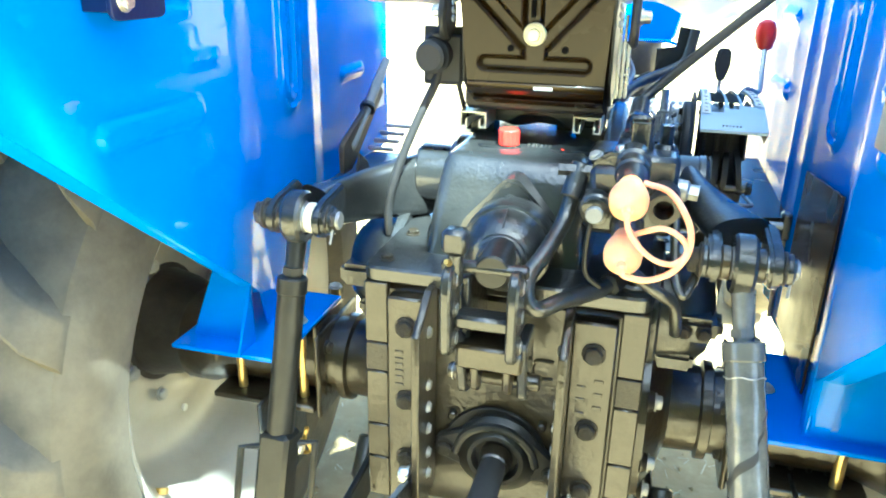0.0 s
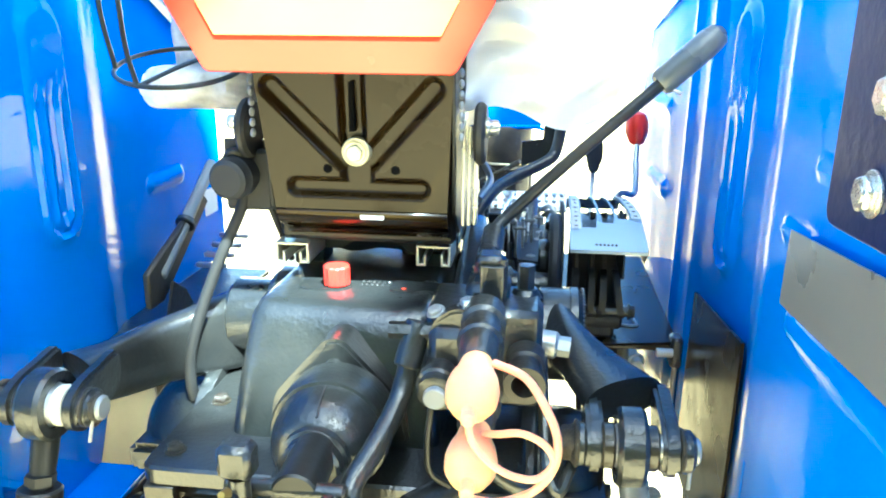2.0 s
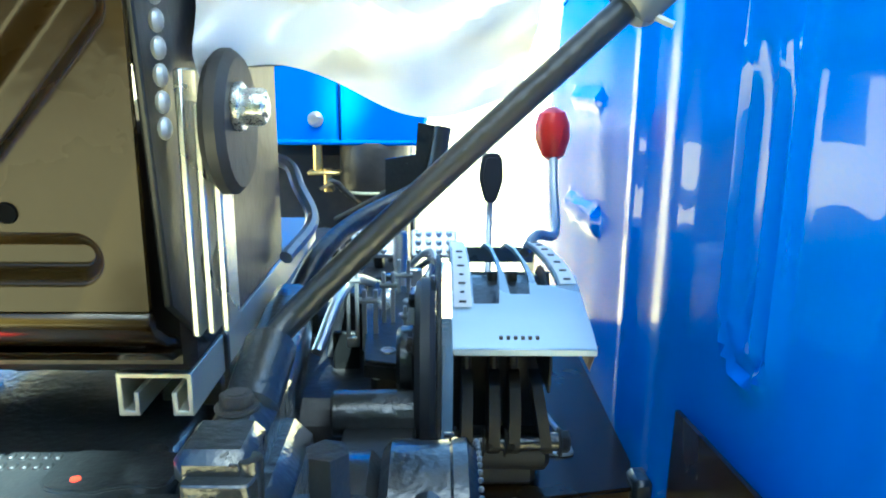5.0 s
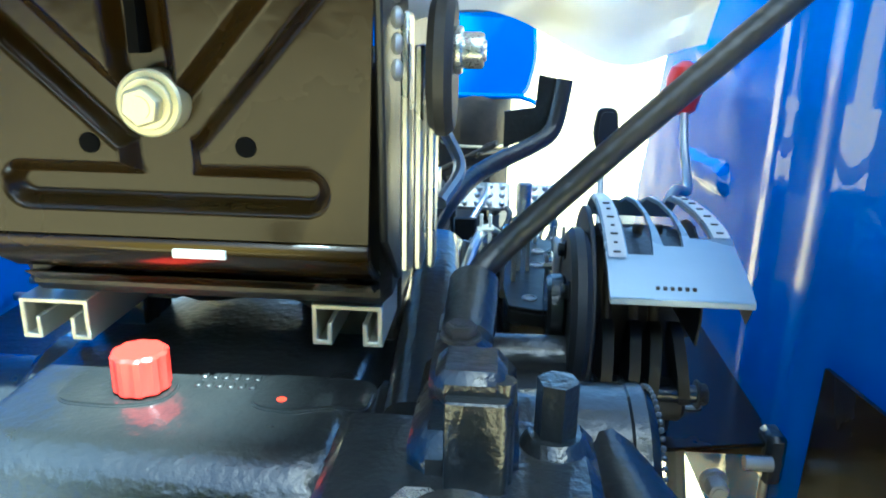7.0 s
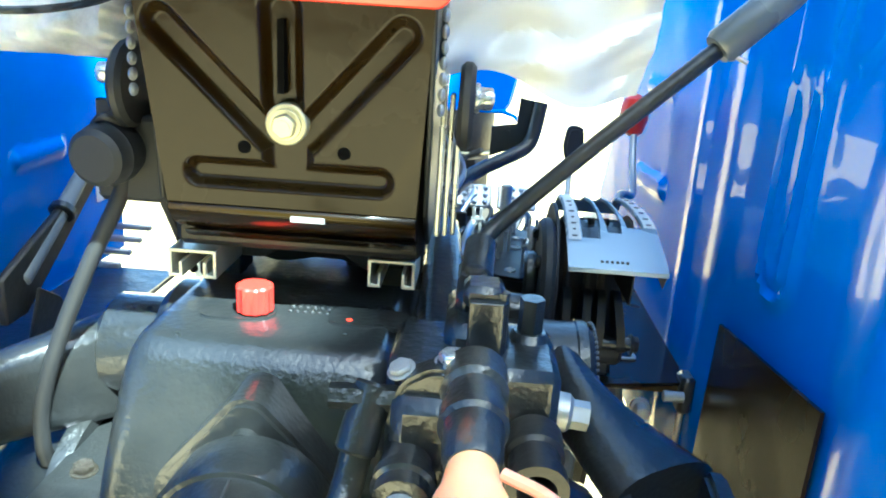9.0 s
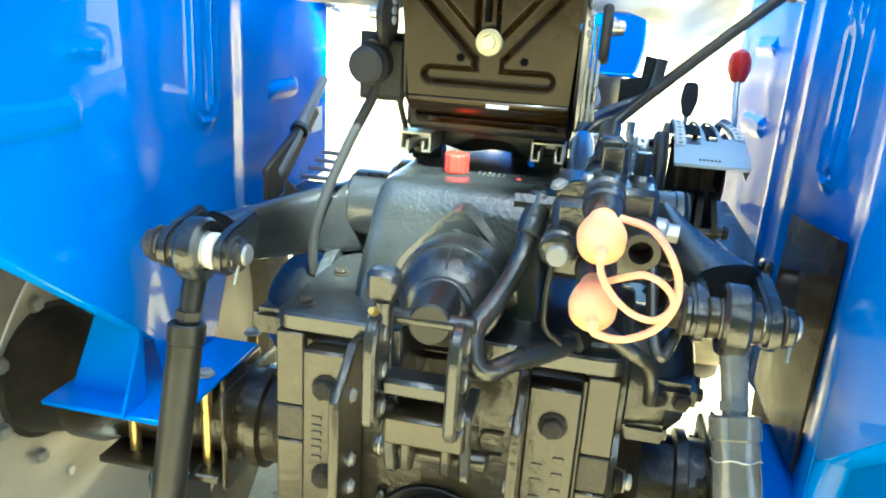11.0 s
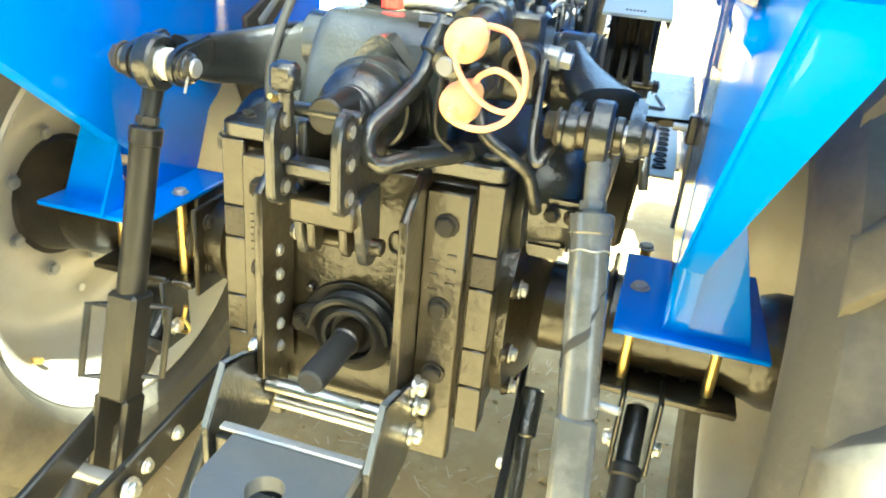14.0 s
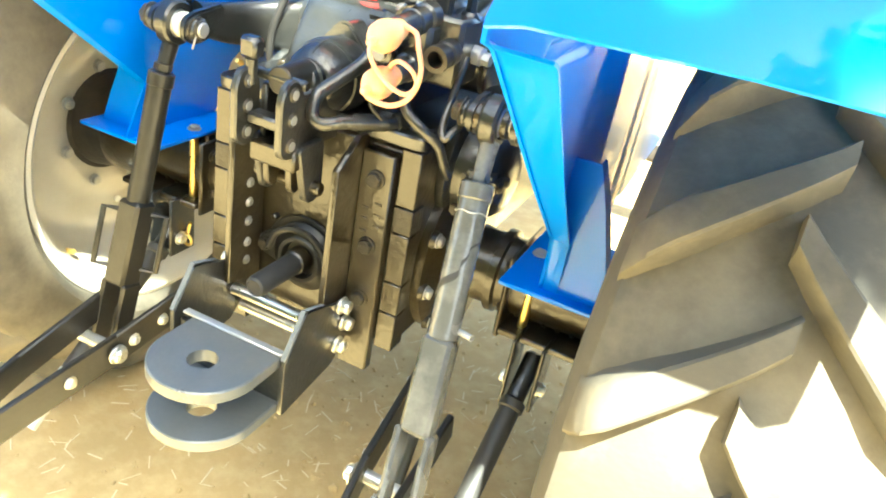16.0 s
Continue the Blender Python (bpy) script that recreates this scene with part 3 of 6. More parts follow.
# ---- hydraulic valve block and couplers ----
valve = group_part("hydraulic_valve", tractor, (0.14, 0.05, 0.95), "black cast hydraulic valve block with couplers")
part("block", Shape().box((0.094, 0.03, 0.955), (0.205, 0.11, 1.055), 0.006).box((0.10, 0.0, 0.96), (0.17, 0.05, 1.045), 0.008), M_BLACK, valve)
part("port_boss", Shape().lathe([(0.016, 0.0), (0.0165, 0.03), (0.0195, 0.032), (0.0195, 0.040), (0.017, 0.042), (0.017, 0.052), (0.012, 0.054), (0.0, 0.054)], (0.112, 0.02, 1.004), (0, -1, -0.12), 28), M_COVER, valve)
part("port_plug", Shape().cyl((0.112, -0.030, 0.997), (0.112, -0.040, 0.996), 0.0105, n=20, edge=0.001), M_GRIP, valve, "grey plug in the port")
part("side_lug", Shape().prism(rounded([(0.096, 1.018), (0.104, 1.050), (0.124, 1.062), (0.146, 1.058), (0.150, 1.03), (0.12, 1.01)], 0.008), "y", 0.012, 0.034, 0.003, 2), M_BLACK, valve)
bolt((0.104, 0.028, 1.052), (-0.35, -0.3, 0.9), 0.0075, valve, "steel", 0.7)
for p in ((0.150, 1.040), (0.150, 0.978)):
    part("coupler", Shape().lathe([(0.021, 0.0), (0.021, 0.022), (0.0175, 0.025), (0.0175, 0.040), (0.0205, 0.043), (0.0205, 0.056), (0.018, 0.059), (0.0165, 0.085), (0.014, 0.09), (0.0, 0.09)], (p[0], 0.03, p[1] + 0.012), (0, -1, -0.11), 30), M_BLACK, valve)
part("coupler", Shape().lathe([(0.019, 0.0), (0.019, 0.02), (0.0165, 0.023), (0.0165, 0.036), (0.019, 0.039), (0.019, 0.05), (0.012, 0.05), (0.011, 0.02), (0.0, 0.02)], (0.190, 0.03, 1.010), (0, -1, -0.11), 28), M_DARK, valve, "open coupler socket")
part("washer", Shape().cyl((0.136, 0.028, 1.054), (0.136, 0.028, 1.0585), 0.0150, n=28, edge=0.001), M_GRIP, valve)
bolt((0.136, 0.028, 1.0585), (0, 0, 1), 0.010, valve, "zinc", 0.9)
part("side_port", Shape().cyl((0.20, 0.085, 1.003), (0.222, 0.083, 1.001), 0.014, edge=0.003).cyl((0.221, 0.083, 1.001), (0.234, 0.082, 1.0), 0.0105, n=6), M_STEEL, valve, "worn steel hex plug")
part("thin_line", Shape().tube([(0.108, -0.03, 0.985), (0.105, -0.035, 0.95), (0.108, -0.035, 0.92), (0.125, -0.025, 0.90)], 0.003, 8), M_DULL, valve)
part("lever_post", Shape().prism(rounded([(0.143, 0.05), (0.167, 0.05), (0.169, 0.064), (0.164, 0.076), (0.145, 0.076)], 0.003, 3), "z", 1.045, 1.092, 0.002).box((0.139, 0.056, 1.085), (0.166, 0.085, 1.1), 0.004).cyl((0.165, 0.06, 1.05), (0.165, 0.06, 1.097), 0.0045, n=12), M_BLACK, valve)
part("post_clamp", Shape().box((0.134, 0.088, 1.060), (0.160, 0.165, 1.088), 0.007).cyl((0.148, 0.125, 1.080), (0.150, 0.165, 1.098), 0.0125, edge=0.003), M_BLACK, valve)
part("clamp_foot", Shape().box((0.128, 0.06, 1.03), (0.172, 0.15, 1.07), 0.008), M_BLACK, valve)
bolt((0.146, 0.115, 1.088), (0, 0, 1), 0.0075, valve)
part("hex_fitting", Shape().cyl((0.187, 0.088, 1.03), (0.187, 0.088, 1.049), 0.0180, n=6).cyl((0.187, 0.088, 1.048), (0.187, 0.088, 1.060), 0.0172, 0.0130, n=24, edge=0.002).cyl((0.187, 0.088, 1.057), (0.187, 0.088, 1.084), 0.0088, n=6), M_BLACK, valve)
part("cross_tube", Shape().cyl((0.155, 0.315, 0.986), (0.228, 0.318, 0.986), 0.0165, n=24, edge=0.002), M_BLACK, valve)

# ---- dust caps and their cord ----
caps = []
for (x, z), name in (((0.150, 1.040), "dust_cap"), ((0.150, 0.978), "dust_cap")):
    at = (x, -0.055, z + 0.002)
    body = Shape().lathe([(0.013, 0.0), (0.0145, 0.010), (0.016, 0.020), (0.0195, 0.030), (0.0215, 0.042), (0.0205, 0.054), (0.016, 0.063), (0.009, 0.068), (0.006, 0.070), (0.0055, 0.082), (0.0035, 0.084)], at, (0.0, -1, -0.12), 28)
    ob = tagged(part(name, body, M_ORANGE, label="orange translucent rubber dust cap plugged into a coupler"), category="dust cap", group="coupler dust caps")
    ob.name = name
    caps.append(ob)
part("cord", Shape().tube([(0.150, -0.134, 1.030), (0.153, -0.136, 1.017), (0.164, -0.132, 0.999), (0.181, -0.125, 0.983), (0.200, -0.12, 0.977), (0.212, -0.12, 0.986), (0.214, -0.12, 0.998),
                           (0.204, -0.12, 1.010), (0.188, -0.12, 1.016), (0.172, -0.11, 1.008), (0.160, -0.09, 0.996)], 0.0030, 8), M_CORD, caps[0])
part("cord", Shape().tube([(0.150, -0.134, 0.968), (0.155, -0.13, 0.962), (0.170, -0.124, 0.957), (0.185, -0.12, 0.958), (0.204, -0.12, 0.970), (0.216, -0.12, 0.992), (0.216, -0.116, 1.014), (0.206, -0.11, 1.035), (0.190, -0.09, 1.048), (0.165, -0.072, 1.050)], 0.0034, 8), M_CORD, caps[1])

# ---- lift arms, lift rods, lower links ----
for s in (-1, 1):
    arm = group_part("lift_arm", tractor, (s * 0.2, 0.2, 0.96), "glossy black forged lift arm with a forked end")
    body = Shape()
    ys = 0.235 if s < 0 else 0.205
    keys = ((0.178, ys, 0.935, 0.026, 0.052), (0.205, ys - 0.04, 0.936, 0.022, 0.047), (0.245, 0.15, 0.934, 0.018, 0.040), (0.272, 0.095, 0.936, 0.020, 0.034), (0.290, 0.055, 0.942, 0.036, 0.027))
    if s > 0:
        keys = ((0.222, 0.205, 0.968, 0.026, 0.052), (0.228, 0.165, 0.976, 0.023, 0.036), (0.242, 0.125, 0.976, 0.026, 0.026), (0.264, 0.088, 0.970, 0.036, 0.020), (0.288, 0.055, 0.962, 0.046, 0.020))
    rings = []
    for i in range(4 * 5 + 1):
        j = min(3, i // 5)
        t = i / 5 - j
        p0, p1, p2, p3 = (keys[max(0, min(4, j + o))] for o in (-1, 0, 1, 2))
        x, y, z, w, h = (0.5 * (2 * b + (c - a) * t + (2 * a - 5 * b + 4 * c - d) * t ** 2 + (3 * b - a - 3 * c + d) * t ** 3) for a, b, c, d in zip(p0, p1, p2, p3))
        ring_ = []
        for q in range(20):
            g = 2 * math.pi * q / 20
            c, k = (math.copysign(abs(f) ** (0.6 if s < 0 else 0.85), f) for f in (math.cos(g), math.sin(g)))
            ring_.append((s * (x + 0.85 * w * c), y + 0.5 * w * c, z + h * k))
        rings.append(ring_ if s > 0 else ring_)
    body.add(*loft(rings))
    part("arm", body, M_COVER, arm)
    for dx in (-0.034, 0.034):
        ck = rounded([(0.07, 0.935), (0.075, 0.975), (0.03, 0.968), (0.008, 0.966), (-0.02, 0.955), (-0.022, 0.925), (0.0, 0.912), (0.03, 0.915)], 0.014)
        part("fork_cheek", Shape().prism(ck, "x", s * 0.29 + dx - 0.008, s * 0.29 + dx + 0.008, 0.004, 2), M_BLACK, arm)
        part("cheek_boss", Shape().cyl((s * 0.29 + dx * 1.2, 0.0, 0.94), (s * 0.29 + dx * 1.62, 0.0, 0.94), 0.02, edge=0.003), M_BLACK, arm)
    rod = group_part("lift_rod", tractor, (s * 0.29, -0.05, 0.6), "black telescopic lift rod" if s < 0 else "dusty black levelling lift rod with glare in its colour")
    ball = Vector((s * 0.288, -0.002, 0.942))
    part("eye_ring", Shape().lathe([(0.024, -0.013), (0.034, -0.013), (0.037, -0.009), (0.037, 0.009), (0.034, 0.013), (0.024, 0.013)], ball, (1, 0, 0), 32, closed=True), M_BLACK, rod)
    part("ball_bush", Shape().ball(ball, 0.0245, (0.85, 1, 1)), M_STEEL, rod)
    part("spacer_bush", Shape().cyl(ball + Vector((0.014, 0, 0)), ball + Vector((0.025, 0, 0)), 0.021, edge=0.002), M_NYLON if s < 0 else M_CAST, rod)
    part("spacer_bush", Shape().cyl(ball - Vector((0.014, 0, 0)), ball - Vector((0.026, 0, 0)), 0.021, edge=0.002), M_CAST, rod)
    part("pin", Shape().cyl(ball - Vector((0.06, 0, 0)), ball + Vector((0.062, 0, 0)), 0.0125, edge=0.002), M_STEEL, rod)
    bolt(ball + Vector((0.044, 0, 0)), (1, 0, 0), 0.0165, rod, "black", 0.9)
    bolt(ball - Vector((0.046, 0, 0)), (-1, 0, 0), 0.0175, rod, "black", 1.0)
    part("split_pin", Shape().cyl(ball + Vector((0.055, -0.004, 0.01)), ball + Vector((0.052, -0.016, -0.03)), 0.0018, n=6), M_STEEL, rod)
    if s < 0:
        q0, q1, q2 = Vector((-0.290, -0.028, 0.862)), Vector((-0.302, -0.074, 0.634)), Vector((-0.309, -0.110, 0.482))
    else:
        q0, q1, q2 = Vector((0.297, -0.045, 0.862)), Vector((0.325, -0.145, 0.665)), Vector((0.338, -0.205, 0.545))
    m_rod = M_DULL if s < 0 else M_ROD
    way = (q1 - q0).normalized()
    part("neck", Shape().cyl(ball + way * 0.03, q0 + way * 0.01, 0.014, 0.0115, n=16).cyl(q0 - way * 0.014, q0 - way * 0.004, 0.015, n=6), m_rod, rod)
    tr = 0.0195 if s < 0 else 0.0225
    part("tube", Shape().cyl(q0, q1, tr, n=28, edge=0.003).cyl(q0, q0 + way * 0.024, tr + 0.002, n=28, edge=0.002), m_rod, rod)
    down = (q2 - q1).normalized()
    side = Vector((1, 0, 0))
    fwd = down.cross(side).normalized()
    R = Matrix((side, fwd, -down)).transposed().to_4x4()
    place = Matrix.Translation(q1) @ R
    L = (q2 - q1).length
    bw = 0.0235 if s < 0 else 0.0225
    part("sleeve", Shape().box((-bw, -bw, -L), (bw, bw, 0.004), 0.006, place), m_rod, rod)
    if s < 0:
        for k in (-1, 1):
            hd = Shape().tube([place @ Vector(p) for p in ((k * bw * 0.8, -k * bw * 0.6, -0.018), (k * (bw + 0.020), -k * 0.030, -0.018), (k * (bw + 0.020), -k * 0.030, -0.125), (k * bw * 0.8, -k * bw * 0.6, -0.125))], 0.0052, 8, smooth=False)
            part("turning_handle", hd, M_DULL, rod)
    else:
        u_, v_, a_ = basis(way)
        # dark spiral band modelled in place of thin shadows that cross the rod
        turns = [(i / 60 * 0.98 * (q1 - q0).length, 2 * math.pi * (i / 60 * 1.15 + 0.62 + 0.05 * math.sin(i * 0.31) + 0.02 * math.sin(i * 0.83))) for i in range(61)]
        stripe = Shape().add([q0 + a_ * (h + dh) + (u_ * math.cos(w) + v_ * math.sin(w)) * (tr + e) for h, w in turns for dh, e in ((-0.004 - 0.003 * math.sin(h * 60), 0.0003), (0.0, 0.0012), (0.005 + 0.003 * math.sin(h * 47), 0.0003))],
                           [(3 * i + j, 3 * i + j + 1, 3 * i + j + 4, 3 * i + j + 3) for i in range(60) for j in (0, 1)])
        part("shadow_stripe", stripe, M_RUBBER, rod, "dark spiral stripe standing for shadows across the rod")
        # thin pale ring and wavy line on the tube
        part("pale_line", Shape().tube([q0 + a_ * h + (u_ * math.cos(w) + v_ * math.sin(w)) * (tr + 0.0006) for h, w in [(0.042 + 0.0012 * math.sin(w * 5), w) for w in [2 * math.pi * i / 24 for i in range(25)]]], 0.0009, 6, 2)
             .tube([q0 + a_ * h + (u_ * math.cos(w) + v_ * math.sin(w)) * (tr + 0.0006) for h, w in [(0.045 + 0.0042 * i, 2 * math.pi * (0.70 + 0.018 * math.sin(i * 0.9))) for i in range(16)]], 0.0012, 6, 2), M_STEEL, rod, "thin pale ring and wavy line on the rod")
        part("stop_bar", Shape().tube([place @ Vector(p) for p in ((0.0, -bw - 0.006, -0.02), (0.004, -bw - 0.012, -0.05), (0.004, -bw - 0.012, -0.11), (0.0, -bw - 0.004, -0.135))], 0.006, 8), M_STEEL, rod)
        part("stop_pin", Shape().cyl(q1 + way * -0.02 + Vector((0.02, 0, 0)), q1 + way * -0.02 + Vector((0.045, -0.01, 0.004)), 0.005, n=10), M_STEEL, rod)
    for k in (-1, 1):
        part("fork_leg", Shape().box((k * 0.023 - 0.005, -0.022, -L - 0.14), (k * 0.023 + 0.005, 0.022, -L + 0.006), 0.004, place), m_rod, rod)
    foot = place @ Vector((0, 0, -L - 0.115))
    bolt(foot - Vector((s * 0.028, 0, 0)), (-s, 0, 0), 0.0125, rod, "zinc", 1.0)
    # lower link: a long inner bar and a shorter outer bar that meet at the rear ball
    link = group_part("lower_link", tractor, (s * 0.3, 0, 0.4), "black flat-bar lower link with bright bolts")
    for pts, half, thick in ((((0.212, 0.33, 0.505), (0.252, -0.17, 0.402), (0.315, -0.58, 0.30)), 0.031, 0.006), (((0.338, -0.06, 0.452), (0.335, -0.30, 0.395), (0.327, -0.58, 0.31)), 0.027, 0.006)):
        for p, q in zip(pts, pts[1:]):
            p, q = Vector((s * p[0], *p[1:])), Vector((s * q[0], *q[1:]))
            u = (q - p).normalized()
            w = u.cross(Vector((0, 0, 1))).normalized()
            m = Matrix.Translation(p) @ Matrix((w, u, w.cross(u))).transposed().to_4x4()
            part("link_bar", Shape().box((-thick, -0.006, -half), (thick, (q - p).length + 0.006, half), 0.003, m), M_DULL, link)
    part("link_end", Shape().lathe([(0.020, -0.022), (0.034, -0.022), (0.036, -0.018), (0.036, 0.018), (0.034, 0.022), (0.020, 0.022)], (s * 0.321, -0.60, 0.30), (1, 0, 0), 28, closed=True), M_STEEL, link)
    part("link_ball", Shape().ball((s * 0.321, -0.60, 0.30), 0.0205), M_ZINC, link)
    for y in (0.02, -0.083, -0.146, -0.268, -0.40):
        t = (0.33 - y) / 0.5
        x, z = (0.212 + 0.04 * t, 0.505 - 0.103 * t) if y > -0.17 else (0.252 + 0.063 * (-0.17 - y) / 0.41, 0.402 - 0.102 * (-0.17 - y) / 0.41)
        bolt((s * (x - 0.006), y, z), (-s, 0, 0), 0.0095, link, "zinc", 0.9)
    part("pivot_pin", Shape().cyl((s * 0.238, -0.178, 0.398), (s * 0.345, -0.17, 0.385), 0.0115, edge=0.002), M_STEEL, link)
    bolt((s * 0.244, -0.185, 0.397), (-s, 0, 0), 0.0145, link, "zinc", 1.0)

lynch = part("lynch_pin", Shape().ring((-0.368, 0.12, 0.461), (0.1, 1, 0.15), 0.0145, 0.003, 24, 8).cyl((-0.366, 0.122, 0.476), (-0.36, 0.122, 0.50), 0.004, n=10), M_BRASS, tractor, "brass-coloured lynch pin ring")

# stay bars beside the axle on the right and left
for s in (-1, 1):
    stay = group_part("check_stay", tractor, (s * 0.4, 0.1, 0.45), "black threaded check stay")
    a, b = Vector((s * 0.402, 0.12, 0.475)), Vector((s * 0.395, -0.16, 0.27))
    u = (b - a).normalized()
    part("stay_eye", Shape().cyl(a + Vector((0, 0.03, 0.03)), a + u * 0.05, 0.017, edge=0.004), M_BLACK, stay)
    part("stay_tube", Shape().cyl(a + u * 0.05, b, 0.019, edge=0.003).cyl(a + u * 0.05, a + u * 0.07, 0.023, edge=0.003), M_RUBBER, stay)
    part("stay_end", Shape().cyl(b, b + u * 0.12, 0.0125).cyl(b, b + u * 0.02, 0.021, n=6), M_STEEL, stay)
    for k in (-1, 1):
        part("stay_bracket", Shape().box((s * 0.402 + k * 0.026 - 0.004, 0.08, 0.43), (s * 0.402 + k * 0.026 + 0.004, 0.15, 0.56), 0.003), M_BLACK, stay)
        bolt((s * 0.402 + k * 0.03, 0.105, 0.468), (k, 0, 0), 0.012, stay, "zinc")
    inner = group_part("inner_stay", tractor, (s * 0.25, 0.12, 0.45), "black round stay link")
    part("stay_rod", Shape().cyl((s * 0.246, 0.115, 0.475), (s * 0.262, -0.05, 0.25), 0.011), M_BLACK, inner)
    part("stay_eye", Shape().cyl((s * 0.246, 0.135, 0.50), (s * 0.247, 0.09, 0.44), 0.018, edge=0.004), M_BLACK, inner)

# ---- axle housings, fender feet ----
AY, AZ = 0.20, 0.615
for s in (-1, 1):
    axle = group_part("axle_housing", tractor, (s * 0.3, AY, AZ), "black cast axle housing")
    k = 1.0 if s > 0 else 0.62
    part("brake_housing", Shape().lathe([(0.165 * k, 0.188), (0.165 * k, 0.205), (0.150 * k, 0.210), (0.120 * k, 0.228), (0.105 * max(k, 0.8), 0.232), (0.082, 0.240)], (0, AY, AZ + 0.02), (s, 0, 0), 40), M_CAST, axle)
    for i in range(10):
        w = 2 * math.pi * i / 10 + 0.2
        at = Vector((s * 0.205, AY + 0.155 * k * math.cos(w), AZ + 0.02 + 0.155 * k * math.sin(w)))
        part("bolt_boss", Shape().cyl(at - Vector((s * 0.002, 0, 0)), at + Vector((s * 0.009, 0, 0)), 0.017, 0.014, n=18, edge=0.002), M_CAST, axle)
        bolt(at + Vector((s * 0.009, 0, 0)), (s, 0, 0), 0.0105, axle, "steel" if s > 0 else "black")
    part("trumpet", Shape().lathe([(0.090, 0.205), (0.090, 0.222), (0.078, 0.226), (0.070, 0.24), (0.068, 0.285), (0.078, 0.288), (0.078, 0.302), (0.068, 0.305), (0.066, 0.50), (0.075, 0.53), (0.085, 0.56), (0.085, 0.60)], (0, AY, AZ), (s, 0, 0), 32), M_CAST, axle)
    a, b = sorted((s * 0.325, s * 0.335))
    part("flange_plate", Shape().box((a, AY - 0.088, AZ - 0.085), (b, AY + 0.088, AZ + 0.072), 0.004), M_CAST, axle)
    for i in range(7):
        x = s * (0.35 + 0.026 * i)
        a, b = x - 0.0045, x + 0.0045
        part("rib", Shape().box((a, AY - 0.048, AZ - 0.055), (b, AY + 0.07, AZ + 0.074), 0.002), M_CAST, axle)
    for y in (AY - 0.055, AY + 0.055):
        for z in (AZ - 0.04, AZ + 0.04):
            bolt((s * 0.325, y, z), (-s, 0, 0), 0.011, axle)
    a, b = sorted((s * 0.335, s * 0.53))
    part("clamp_plate", Shape().box((a, 0.105, 0.543), (b, 0.315, 0.556), 0.003), M_CAST, axle)
    for x in (0.368, 0.488):
        for y in (0.138, 0.286):
            part("clamp_stud", Shape().cyl((s * x, y, 0.532), (s * x, y, 0.7), 0.0085, n=14), M_BRASS, axle, "yellow zinc clamp stud")
            bolt((s * x, y, 0.543), (0, 0, -1), 0.013, axle, "cream")
            bolt((s * x, y, 0.701), (0, 0, 1), 0.011, axle, "steel", 0.7)

# ---- fenders ----
def wall_x(y, s=-1):
    """How far out the inner wall stands, along the tractor: it steps out twice towards the front."""
    pts = ((-0.5, 0.394), (0.035, 0.401), (0.145, 0.414), (0.320, 0.416), (0.400, 0.430), (0.9, 0.434))
    if s > 0:
        pts = ((-0.5, 0.404), (-0.15, 0.400), (0.040, 0.401), (0.138, 0.418), (0.34, 0.413), (0.6, 0.411), (1.1, 0.404))
    for (a, p), (b, q) in zip(pts, pts[1:]):
        if y <= b:
            t = max(0.0, (y - a) / (b - a))
            t = t * t * (3 - 2 * t) if q - p > 0.01 else t
            return p + (q - p) * t
    return pts[-1][1]


CY, CZ, CR = 0.20, 0.60, 0.83
def wall_low(y, s=-1):
    if s > 0 and y > 0.255:
        return 0.702
    e = 0.015 if s < 0 else -0.02
    if s > 0 and y > 0.03:
        return 0.702
    pts = ((-0.44, 1.155 + e), (-0.40, 1.142 + e), (0.085, 0.757 + e), (0.11, 0.702), (0.255, 0.702), (0.30, 0.80), (0.40, 0.868), (0.9, 0.868))
    for (a, p), (b, q) in zip(pts, pts[1:]):
        if y <= b:
            return p + (q - p) * (y - a) / (b - a)
    return pts[-1][1]


def wall_high(y, s=-1):
    if s > 0 and y > 0.344:
        return 1.417 - 0.107 * (y - 0.344) / 0.571 if y < 0.915 else max(0.75, 1.31 - (y - 0.915) * 1.95)
    return CZ + math.sqrt(max(0.01, CR ** 2 - (y - CY) ** 2))


def emboss(y, z, a, b, r):
    """How deep a point lies inside a pressed bar with round ends."""
    ay, az, by, bz = *a, *b
    t = max(0.0, min(1.0, ((y - ay) * (by - ay) + (z - az) * (bz - az)) / ((by - ay) ** 2 + (bz - az) ** 2)))
    return r - math.hypot(y - ay - t * (by - ay), z - az - t * (bz - az))


def ease(t):
    t = max(0.0, min(1.0, t))
    return t * t * (3 - 2 * t)


REAR_BARS = (((-0.225, 1.090), (-0.05, 1.090), 0.019), ((-0.055, 1.152), (0.005, 1.152), 0.012), ((-0.115, 1.212), (-0.05, 1.212), 0.011))
FRONT_BARS = {-1: (((0.50, 1.062), (0.60, 1.062), 0.016),), 1: (((0.645, 1.056), (0.80, 1.050), 0.019), ((0.66, 1.19), (0.80, 1.188), 0.014))}
